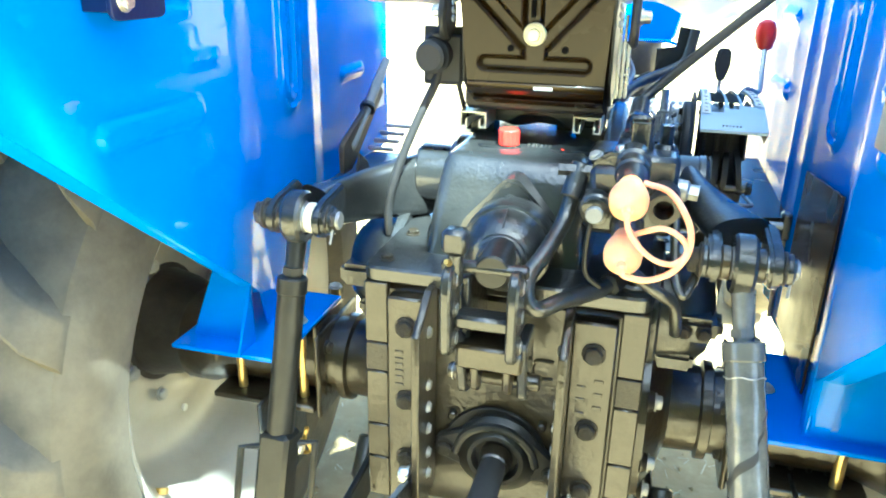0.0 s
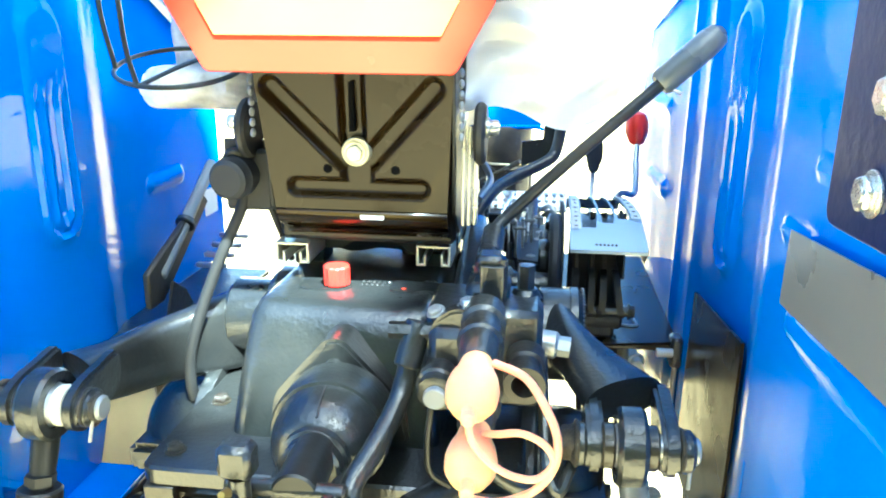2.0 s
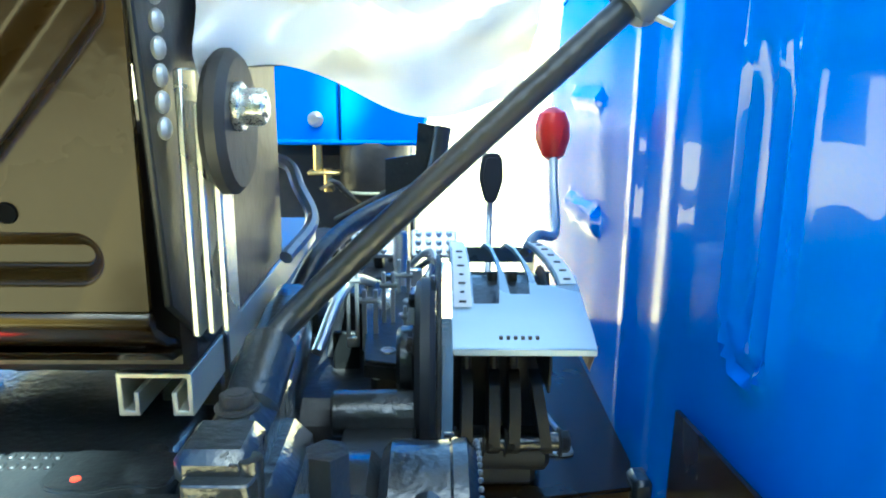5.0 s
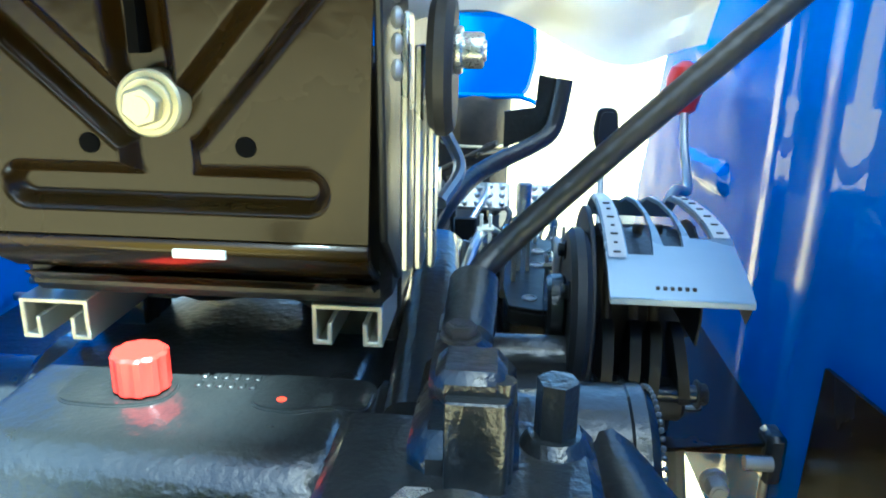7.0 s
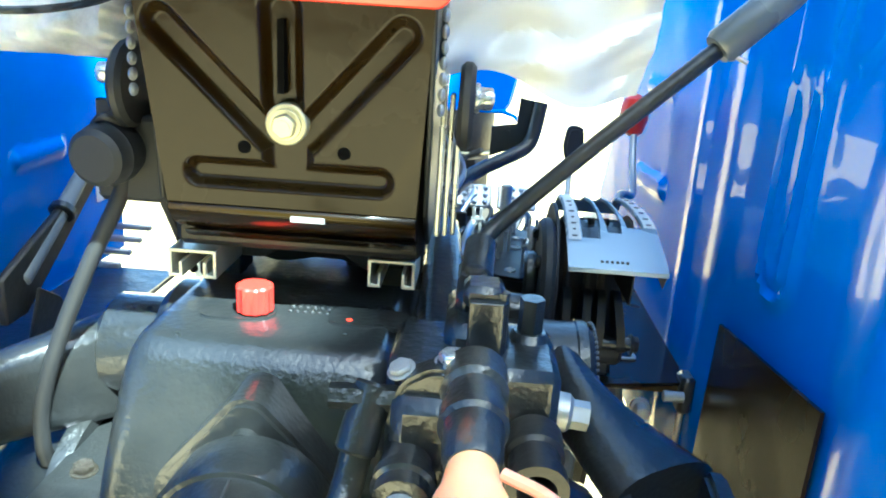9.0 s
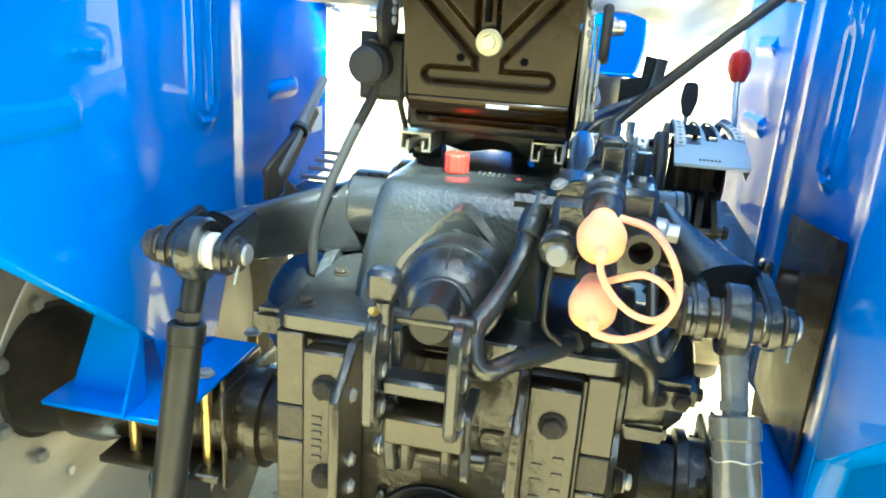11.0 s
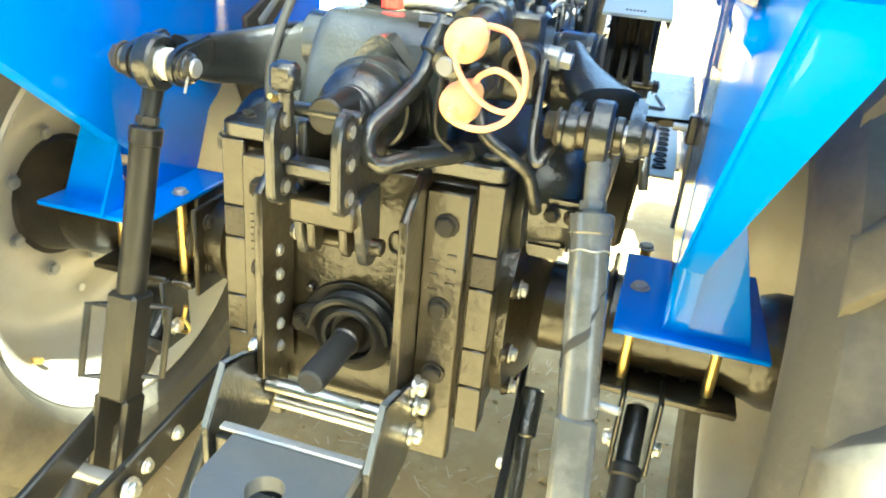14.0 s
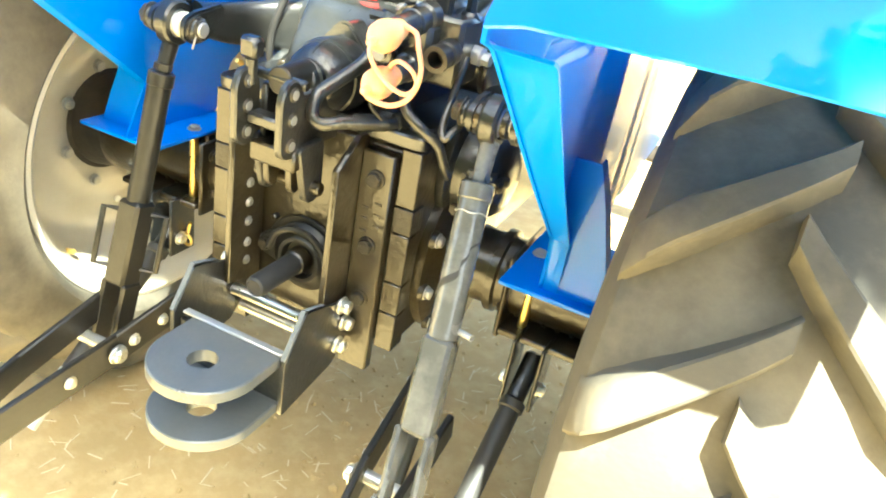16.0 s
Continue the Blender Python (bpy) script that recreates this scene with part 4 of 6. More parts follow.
def bump_at(y, z, s):
    """Pressed shapes of the wall, in metres towards the middle of the tractor."""
    d = sum(0.45 * bar[2] * ease(emboss(y, z, *bar) / 0.011) for bar in REAR_BARS + FRONT_BARS[s] if abs(z - bar[0][1]) < 0.03)
    if s > 0:
        for cy, hw in ((0.385, 0.050), (0.50, 0.035)):
            d += 0.005 * ease(1 - abs(y - cy) / hw)
    k = emboss(y, z, (0.245, 1.076), (0.245, 1.30), 0.043)
    if k > 0:
        d += 0.007 * ease(k / 0.010)
        low = ease((1.26 - z) / 0.06)
        d -= 0.0055 * low * (ease((k - 0.010) / 0.006) - ease((k - 0.020) / 0.006) + ease((k - 0.029) / 0.006))
    return d


for s in (-1, 1):
    case = part("brake_casting", Shape().lathe([(0.098, 0.188), (0.100, 0.192), (0.100, 0.203), (0.096, 0.206), (0.082, 0.208), (0.080, 0.245), (0.074, 0.262), (0.060, 0.277), (0.040, 0.284), (0.0, 0.285)], (0, 0.165 if s > 0 else 0.205, 0.80), (s, 0, 0), 40)
                .box((min(s * 0.225, s * 0.283), 0.072 if s > 0 else 0.112, 0.79), (max(s * 0.225, s * 0.283), 0.14 if s > 0 else 0.18, 0.826), 0.008, seg=2)
                .box((min(s * 0.205, s * 0.26), 0.09 if s > 0 else 0.13, 0.735), (max(s * 0.205, s * 0.26), 0.19, 0.76), 0.006, seg=2), M_BLACK, tractor, "bulky black brake casting beside the gearbox")
    for y, z in ((0.095, 0.808), (0.125, 0.808)) if s > 0 else ():
        bolt((s * 0.283, y, z), (s, 0, 0), 0.009, case)
    for x, z in ((0.24, 0.808), (0.266, 0.808)) if s > 0 else ():
        bolt((s * x, 0.072, z), (0, -1, 0), 0.009, case)
    fender = group_part("fender", tractor, (s * 0.42, 0.2, 0.7), "glossy blue pressed steel rear fender")
    ny, nz, th = 240, 100, 0.004
    y0, y1 = -0.424, 0.772 if s < 0 else 1.10
    wall = Shape()
    verts, faces = [], []
    for layer in (0, 1):
        for i in range(ny + 1):
            y = y0 + (y1 - y0) * i / ny
            lo, hi = wall_low(y, s), wall_high(y, s)
            for j in range(nz + 1):
                z = lo + (hi - lo) * j / nz
                verts.append((s * (wall_x(y, s) - bump_at(y, z, s) + th * layer), y, z))
    k = nz + 1
    off = (ny + 1) * k
    for i in range(ny):
        for j in range(nz):
            a = i * k + j
            faces += [(a, a + k, a + k + 1, a + 1), (off + a, off + a + 1, off + a + k + 1, off + a + k)]
    for i in range(ny):
        for j in (0, nz):
            a = i * k + j
            faces.append((a, off + a, off + a + k, a + k))
    for j in range(nz):
        for i in (0, ny):
            a = i * k + j
            faces.append((a, a + 1, off + a + 1, off + a))
    part("inner_wall", wall.add(verts, faces), M_BLUE, fender)
    # crown over the tyre, with a turned-down outer edge
    prof = [(0.405, -0.002), (0.44, 0.012), (0.60, 0.020), (0.78, 0.016), (0.84, -0.002), (0.85, -0.035)]
    verts, faces = [], []
    # (y, z) along the crown and the way outwards there; the right one runs on straight to the front
    way = [(CY + CR * math.cos(w), CZ + CR * math.sin(w), math.cos(w), math.sin(w)) for w in (radians(139.2 - (139.2 - (46 if s < 0 else 80)) * i / 40) for i in range(41))]
    way += [(0.344 + 0.571 * i / 8, 1.417 - 0.107 * i / 8, 0.18, 0.98) for i in range(1, 9)] if s > 0 else []
    for layer in (0, 1):
        for y, z, ny_, nz_ in way:
            for x, dr in prof:
                dr += 0.004 * layer
                verts.append((s * x, y + dr * ny_, z + dr * nz_))
    k = len(prof)
    off = len(way) * k
    for i in range(len(way) - 1):
        for j in range(k - 1):
            a = i * k + j
            faces += [(a, a + k, a + k + 1, a + 1), (off + a, off + a + 1, off + a + k + 1, off + a + k)]
        for j in (0, k - 1):
            a = i * k + j
            faces.append((a, off + a, off + a + k, a + k))
    for i in (0, len(way) - 1):
        for j in range(k - 1):
            a = i * k + j
            faces.append((a, a + 1, off + a + 1, off + a))
    part("crown", Shape().add(verts, faces), M_BLUE, fender)
    # turned-out flange along the slanting rear edge
    lip, m = [], 24
    for i in range(m + 1):
        y = -0.422 + (0.507 if s < 0 else 0.452) * i / m
        z = wall_low(y, s)
        wide = 0.060 - 0.030 * i / m if s > 0 else 0.040 - 0.018 * i / m
        # across the strip, from the wall's corner outwards, square to the slanting edge
        for out, lift in ((0.0, 0.009), (0.004, 0.002), (0.012, -0.002), (wide, -0.002), (wide, 0.0015), (0.008, 0.0015)):
            lip.append((s * (wall_x(y, s) + out), y + lift * 0.6, z + lift * 0.8))
    faces = [(6 * i + j, 6 * i + (j + 1) % 6, 6 * i + 6 + (j + 1) % 6, 6 * i + 6 + j) for i in range(m) for j in range(6)]
    part("edge_flange", Shape().add(lip, faces + [tuple(range(6)), tuple(range(6 * m, 6 * m + 6))]), M_BLUE, fender)
    a, b = sorted((s * 0.343, s * 0.53))
    part("foot_plate", Shape().box((a, 0.008, 0.693), (b, 0.257, 0.7005), 0.0015), M_BLUE, fender)
    if s > 0:
        edge = [(0.507, 0.7), (0.500, 0.732), (0.490, 0.768), (0.480, 0.806), (0.468, 0.848), (0.456, 0.884), (0.444, 0.916)]
        part("rear_gusset", Shape().prism([(0.400, 0.7)] + edge + [(0.400, 0.916)], "y", 0.030, 0.034, 0.0008), M_BLUE, fender)
        part("gusset_return", Shape().add([(x, y, z) for x, z in edge for y in (0.030, 0.060)] + [(x - 0.0035, y, z) for x, z in edge for y in (0.030, 0.060)],
                                          [(2 * i, 2 * i + 1, 2 * i + 3, 2 * i + 2) for i in range(6)] + [(14 + 2 * i, 16 + 2 * i, 17 + 2 * i, 15 + 2 * i) for i in range(6)] + [(2 * i + 1, 2 * i + 15, 2 * i + 17, 2 * i + 3) for i in range(6)]), M_BLUE, fender)
        part("weld_bead", Shape().tube([(0.404, 0.0285, 0.708), (0.405, 0.0275, 0.735), (0.404, 0.0285, 0.762), (0.405, 0.0280, 0.795)], 0.0035, 8), M_BLUE, fender)
    else:
        gus = [(-x, z) for x, z in ((0.405, 0.7), (0.515, 0.7), (0.46, 0.84), (0.445, 0.90), (0.405, 0.90))]
        part("rear_gusset", Shape().prism(gus, "y", 0.05, 0.054), M_BLUE, fender)
        part("rear_rib", Shape().prism([(0.0, 0.70), (0.05, 0.70), (0.05, 0.80)], "x", -0.408, -0.404), M_BLUE, fender)
    part("lamp_bracket", Shape().prism(rounded([(-0.182, 1.203), (-0.182, 1.34), (-0.362, 1.34), (-0.362, 1.21)] if s > 0 else [(-0.15, 1.212), (-0.15, 1.34), (-0.238, 1.34), (-0.238, 1.212)], 0.012), "x", *sorted((s * 0.357, s * 0.363)), 0.001), M_NAVY, fender, "dark blue lamp bracket plate")
    for y, z in ((-0.238, 1.231), (-0.244, 1.279), (-0.29, 1.222)) if s > 0 else ((-0.218, 1.232), (-0.215, 1.282)):
        bolt((s * 0.357, y, z), (-s, 0, 0), 0.0098, fender, "zinc", 0.8)
    for ya, yb in ((-0.36, -0.355), (-0.20, -0.195)) if s > 0 else ((-0.235, -0.23), (-0.16, -0.155)):
        part("bracket_leg", Shape().box((min(s * 0.3635, s * 0.3945), ya, 1.22), (max(s * 0.3635, s * 0.3945), yb, 1.33), 0.001), M_NAVY, fender)
    if s > 0:
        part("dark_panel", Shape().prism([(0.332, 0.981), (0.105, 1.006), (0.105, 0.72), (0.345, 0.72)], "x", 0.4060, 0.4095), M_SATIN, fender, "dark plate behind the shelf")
        part("reflector_foil", Shape().prism([(-0.03, 1.16), (-0.028, 1.098), (-0.25, 1.108), (-0.255, 1.178)], "x", 0.3915, 0.3935), M_MIRROR, fender, "square of silvery foil")
    else:
        part("sticker", Shape().prism(rounded([(0.69, 0.962), (0.745, 0.962), (0.745, 1.012), (0.69, 1.012)], 0.004), "x", -0.4320, -0.4312), M_WHITE, fender, "small white sticker")

# ---- rear wheels ----
WY, WZ, WR = 0.270, 0.585, 0.585
for s in (-1, 1):
    wheel = group_part("rear_wheel", tractor, (s * 0.68, WY, WZ), "rear wheel with a dusty lugged tyre")
    c = (s * 0.705, WY, WZ)
    tp = [(0.374, -0.146), (0.377, -0.160), (0.386, -0.176), (0.40, -0.189), (0.46, -0.196), (0.50, -0.188), (0.527, -0.170), (0.538, -0.14), (0.546, -0.08), (0.548, 0.0)]
    tp = tp + [(r, -h) for r, h in tp[-2::-1]]
    part("tyre", Shape().lathe(tp + [(0.375, 0.13), (0.375, -0.13)], c, (1, 0, 0), 96, closed=True), M_TYRE, wheel, "dusty black rubber tyre")
    # inner side: flange, barrel, then the dished disc
    rp = [(0.376, -0.150), (0.375, -0.160), (0.365, -0.163), (0.354, -0.154), (0.345, -0.138), (0.338, -0.12), (0.330, -0.10), (0.316, -0.085), (0.300, -0.02), (0.288, 0.005), (0.262, 0.02), (0.225, 0.028), (0.20, 0.018), (0.178, 0.016), (0.128, 0.03), (0.118, 0.035)]
    back = [(r - 0.002 if i > 6 else r - 0.004, h + 0.006) for i, (r, h) in enumerate(rp)][::-1]
    ring = [(r, h) for r, h in rp] + back
    part("rim", Shape().lathe([(r, h * s * 1.0) for r, h in ring], c, (1, 0, 0), 72, closed=True), M_RIM, wheel, "dusty grey pressed rim")
    part("hub", Shape().lathe([(0.120, 0.034), (0.110, 0.03), (0.10, -0.02), (0.085, -0.06), (0.06, -0.10), (0.0, -0.10)], c, (s, 0, 0), 32), M_DARK, wheel, "dark oily hub")
    for i in range(8):
        w = 2 * math.pi * i / 8 + 0.3
        bolt((s * 0.72, WY + 0.145 * math.cos(w), WZ + 0.145 * math.sin(w)), (-s, 0, 0), 0.012, wheel, "steel")
    if s < 0:
        part("balance_mark", Shape().cyl((-0.716, 0.262, 0.388), (-0.711, 0.262, 0.388), 0.008), M_WHITE, wheel, "white paint dot")
        part("valve_stem", Shape().cyl((-0.63, 0.03, 0.37), (-0.60, 0.035, 0.375), 0.006), M_BRASS, wheel)
    # lugs: bars that run from the middle of the tread, slanting, over the shoulder
    nl = 17
    for k, side in enumerate((-1, 1)):
        sections = []
        for u in range(9):
            t = u / 8
            h = side * (-0.014 + 0.190 * t)
            swing = 0.30 * t ** 0.9                      # turns back towards the shoulder
            base = 0.535 if t < 0.7 else 0.535 - (t - 0.7) / 0.3 * 0.028
            top = WR if t < 0.75 else WR - ((t - 0.75) / 0.25) ** 2 * 0.055
            wid = 0.044 + 0.030 * t
            sections.append((h, swing, base, top, wid))
        rings = []
        for h, sw, base, top, wid in sections:
            r = []
            for ang, rad_ in ((-wid * 1.25, base), (-wid * 0.8, top - 0.003), (-wid * 0.65, top), (wid * 0.65, top), (wid * 0.8, top - 0.003), (wid * 1.25, base)):
                a = sw + ang
                r.append((h, rad_ * math.cos(a), rad_ * math.sin(a)))
            rings.append(r)
        me = mesh_of("lug", Shape().add(*loft(rings)), M_TYRE)
        for i in range(nl):
            ob = new("lug", me)
            ob.parent = wheel
            ob.matrix_world = Matrix.Translation(c) @ Matrix.Rotation(2 * math.pi * (i + 0.5 * k) / nl, 4, "X")

# ---- seat, its bracket and rails ----
rails = group_part("seat_rails", tractor, (0, 0.4, 1.03), "galvanised seat slide rails")
for x, y0 in ((-0.091, 0.192), (0.077, 0.202)):
    w, h, t, z0 = 0.0205, 0.025, 0.003, 1.0405
    half = [(0.0, h), (w, h), (w, 0), (0.0088, 0), (0.0088, 0.014), (0.0116, 0.014), (0.0116, t), (w - t, t), (w - t, h - t), (0.0, h - t)]
    prof = half[1:9] + [(-a, b) for a, b in half[8:0:-1]]
    part("rail", Shape().prism([(x + a, z0 + b) for a, b in prof], "y", y0, 0.62, 0.0006), M_RAIL, rails)
    part("slider", Shape().box((x - 0.007, y0 + 0.05, 1.05), (x + 0.007, 0.6, 1.056), 0.001), M_ZINC, rails)
    part("rail_foot", Shape().box((x - 0.02, 0.26, 1.018), (x + 0.02, 0.30, 1.0405), 0.002), M_CAST, rails)

part("cross_plate", Shape().prism([(-0.069, 1.066), (-0.069, 1.036), (-0.045, 1.030), (-0.03, 1.031), (-0.005, 1.036), (0.02, 1.035), (0.035, 1.030), (0.057, 1.030), (0.057, 1.066)], "y", 0.285, 0.289, 0.0008).box((-0.069, 0.289, 1.062), (0.057, 0.45, 1.066)), M_DULL, rails, "dark plate between the rails")
for x, z in ((-0.05, 1.053), (-0.025, 1.057), (0.026, 1.058), (0.045, 1.05)):
    part("plate_stud", Shape().cyl((x, 0.2845, z), (x, 0.281, z), 0.004, n=10), M_STEEL, rails)

seat = group_part("seat", tractor, (0, 0.35, 1.07), "suspension seat wrapped in clear plastic film")
PB, PT = Vector((0, 0.150, 1.118)), Vector((0, 0.130, 1.31))
def on_plate(x, t, d=0.0):
    p = PB + (PT - PB) * t
    return Vector((x, p.y - d, p.z))
plate = Shape()
def groove(x, t):
    """Pressed channels of the plate: a Y above two feet."""
    def seg(ax, at, bx, bt, r):
        a, b, p = Vector((ax, at)), Vector((bx, bt)), Vector((x, 1.118 + 0.192 * t))
        k = max(0, min(1, (p - a).dot(b - a) / (b - a).length_squared))
        d = (p - a - (b - a) * k).length
        k = max(0.0, min(1.0, (r + 0.004 - d) / 0.009))
        return k * k * (3 - 2 * k)
    return max(seg(-0.087, 1.250, -0.010, 1.172, 0.0102), seg(0.085, 1.250, 0.014, 1.172, 0.0102), seg(-0.001, 1.262, -0.001, 1.19, 0.0128),
               seg(0.002, 1.172, 0.002, 1.154, 0.0165), seg(-0.066, 1.1430, 0.070, 1.1430, 0.0090))
nx, nt_ = 210, 200
verts, faces = [], []
for layer in (0, 1):
    for i in range(nx + 1):
        for j in range(nt_ + 1):
            t = j / nt_
            x = -(0.092 + 0.016 * t) + (0.191 + 0.025 * t) * i / nx
            verts.append(on_plate(x, t, -0.010 * groove(x, t) - 0.004 * layer))
k, off = nt_ + 1, (nx + 1) * (nt_ + 1)
for i in range(nx):
    for j in range(nt_):
        a = i * k + j
        faces += [(a, a + k, a + k + 1, a + 1), (off + a, off + a + 1, off + a + k + 1, off + a + k)]
for i in range(nx):
    for j in (0, nt_):
        a = i * k + j
        faces.append((a, off + a, off + a + k, a + k))
for j in range(nt_):
    for i in (0, nx):
        a = i * k + j
        faces.append((a, a + 1, off + a + 1, off + a))
part("back_plate", plate.add(verts, faces), M_SATIN, seat, "black pressed steel plate with channels")
part("plate_slot", Shape().box((-0.0038, 0.139, 1.205), (0.0012, 0.1535, 1.256)), M_HOLE, seat)
for x in (-0.030, 0.044):
    part("plate_hole", Shape().lathe([(0.0, 0.0012), (0.0042, 0.0012), (0.0046, 0.0013), (0.0050, 0.0)], on_plate(x, 0.24), (0, -1, -0.1), 18), M_HOLE, seat)
part("plate_washer", Shape().cyl(on_plate(0.002, 0.34, -0.0105), on_plate(0.002, 0.34, 0.003), 0.0152, n=28, edge=0.001), M_CREAM, seat, "cream zinc washer")
bolt(on_plate(0.002, 0.34, 0.003), (0, -1, -0.1), 0.0095, seat, "cream")
part("bottom_fold", Shape().prism([(0.1505, 1.1175), (0.1480, 1.112), (0.1535, 1.104), (0.168, 1.0945), (0.186, 1.088), (0.188, 1.092), (0.172, 1.0985), (0.158, 1.108), (0.1565, 1.1175)], "x", -0.092, 0.099, 0.001), M_SATIN, seat)
part("under_fold", Shape().prism([(0.166, 1.0915), (0.178, 1.083), (0.205, 1.077), (0.206, 1.081), (0.182, 1.088)], "x", -0.088, 0.098, 0.001), M_SATIN, seat)
part("fold_label", Shape().box((0.004, 0.1462, 1.1090), (0.030, 0.1484, 1.1130)), M_STEEL, seat)
for s in (-1, 1):
    a, b = (-0.100, -0.096) if s < 0 else (0.1035, 0.1075)
    part("side_plate", Shape().prism([(0.156, 1.118), (0.205, 1.082), (0.40, 1.09), (0.40, 1.30), (0.136, 1.30)], "x", a, b, 0.001), M_DULL, seat)
    for i in range(3 if s > 0 else 0):
        x = s * (0.1145 + 0.006 * i)
        part("spring_strip", Shape().box((x - 0.002, 0.165 + 0.004 * i, 1.10), (x + 0.002, 0.185 + 0.004 * i, 1.225 - 0.015 * i), 0.001), M_ZINC, seat)
    part("pivot_disc", Shape().cyl((s * 0.125, 0.185, 1.20), (s * 0.137, 0.185, 1.20), 0.034, edge=0.004), M_RUBBER, seat)
    bolt((s * 0.137, 0.175, 1.208), (s, 0, 0), 0.009, seat, "zinc", 1.6)
    chain = Shape()
    for i in range(7):
        chain.ball((s * 0.113, 0.15, 1.20 + i * 0.011), 0.005, (0.6, 1, 1), 8)
    part("toothed_edge", chain, M_STEEL, seat)
    part("link_strut", Shape().tube([(s * 0.05, 0.45, 1.15), (s * 0.10, 0.45, 1.148), (s * 0.116, 0.435, 1.128), (s * 0.128, 0.42, 1.103), (s * 0.116, 0.37, 1.086)], 0.0055, 8), M_STEEL, seat)
part("frame_box", Shape().box((-0.104, 0.19, 1.07), (0.104, 0.42, 1.20), 0.006), M_DARK, seat)

def soft_block(lo, hi, r, amp, freq, seed, cuts=26):
    """A cushion: a rounded block with creases."""
    tmp = bmesh.new()
    bmesh.ops.create_cube(tmp, size=2)
    bmesh.ops.subdivide_edges(tmp, edges=list(tmp.edges), cuts=cuts, use_grid_fill=True)
    lo, hi = Vector(lo), Vector(hi)
    c, h = (lo + hi) / 2, (hi - lo) / 2
    for v in tmp.verts:
        p = v.co
        q = Vector([max(-1 + r / h[i], min(1 - r / h[i], p[i])) * h[i] for i in range(3)])
        d = Vector([p[i] * h[i] for i in range(3)]) - q
        if d.length > 1e-6:
            q += d.normalized() * r
        w = c + q
        f = noise.fractal((w.x * freq + seed, w.y * freq, w.z * freq * 1.6), 0.9, 2.1, 4)
        g = 1 - abs(noise.noise((w.x * freq * 1.3, w.y * freq * 0.9 + seed, w.z * freq * 0.7)))
        v.co = w + (q.normalized() if q.length else Vector((0, 0, 1))) * amp * (f + 0.8 * g ** 3)
    s = Shape()
    s.join(tmp)
    return s
part("cushion", soft_block((-0.25, 0.25, 1.228), (0.205, 0.60, 1.36), 0.035, 0.010, 9, 3.1), M_FILM, seat, "seat cushion under wrinkled white plastic film")
part("backrest", soft_block((-0.21, 0.125, 1.34), (0.22, 0.22, 1.78), 0.045, 0.008, 8, 7.7), M_SEAT, seat, "dark backrest under glossy film")
sheet, nu, nv = [], 44, 36
for layer in (0, 1):
    for i in range(nu + 1):
        for j in range(nv + 1):
            u, v = i / nu, j / nv
            z = (1.220 - 0.016 * u + 0.010 * math.sin(u * 7.0)) + v * (0.20 - 0.02 * u)
            x = 0.112 + u * (0.165 + 0.020 * math.sin(v * 3.0) - 0.02 * v)
            y = 0.205 + 0.06 * u + 0.010 * (1 - v) * math.sin(u * 9 + v * 2) * (0.4 + u) + 0.016 * noise.noise((u * 2.4 + v * 2, v * 8 - u * 3, 2.0)) + 0.0012 * layer
            sheet.append((x, y, z))
k, off = nv + 1, (nu + 1) * (nv + 1)
faces = []
for i in range(nu):
    for j in range(nv):
        a = i * k + j
        faces += [(a, a + k, a + k + 1, a + 1), (off + a, off + a + 1, off + a + k + 1, off + a + k)]
for i in range(nu):
    for j in (0, nv):
        a = i * k + j
        faces.append((a, off + a, off + a + k, a + k))
for j in range(nv):
    for i in (0, nu):
        a = i * k + j
        faces.append((a, a + 1, off + a + 1, off + a))
part("film_skirt", Shape().add(sheet, faces), M_SHEET, seat, "loose sheet of clear plastic film")
part("film_skirt", soft_block((-0.28, 0.22, 1.215), (-0.14, 0.55, 1.265), 0.025, 0.014, 13, 5.3, 18), M_FILM, seat, "loose plastic film")

# slow-vehicle triangle behind the seat
tri = group_part("slow_vehicle_triangle", tractor, (0, 0.06, 1.27), "orange triangle with a red border on the seat back")
border = rounded([(-0.125, 1.268), (0.115, 1.268), (0.152, 1.335), (0.030, 1.56), (-0.040, 1.56), (-0.162, 1.335)], 0.006)
part("red_border", Shape().prism(border, "y", 0.068, 0.074, 0.001), M_SMV_RED, tri)
fill = [(-0.112, 1.302), (0.102, 1.302), (0.118, 1.332), (0.022, 1.50), (-0.032, 1.50), (-0.128, 1.332)]
part("yellow_panel", Shape().prism(fill, "y", 0.0655, 0.0678), M_SMV_YEL, tri)
part("triangle_bracket", Shape().box((-0.02, 0.074, 1.32), (0.01, 0.13, 1.36), 0.003), M_DARK, tri)

# wire ring beside the seat
ring = part("wire_ring", Shape().ring((-0.19, 0.15, 1.268), (0.05, -0.27, 1), 0.066, 0.0028, 40, 8).tube([(-0.205, 0.087, 1.251), (-0.216, 0.09, 1.30), (-0.225, 0.10, 1.42)], 0.0028, 8).tube([(-0.250, 0.128, 1.266), (-0.262, 0.13, 1.33), (-0.27, 0.14, 1.44)], 0.0028, 8).tube([(-0.205, 0.087, 1.251), (-0.19, 0.15, 1.268), (-0.165, 0.21, 1.284)], 0.0026, 8), M_BLACK, tractor, "black wire ring holder")

# trailer socket and cable
sock = group_part("trailer_socket", tractor, (-0.14, 0.17, 1.15), "black trailer socket with a cable")
part("socket_box", Shape().box((-0.165, 0.185, 1.105), (-0.108, 0.215, 1.175), 0.004).box((-0.172, 0.205, 1.10), (-0.112, 0.21, 1.185), 0.002), M_RUBBER, sock)
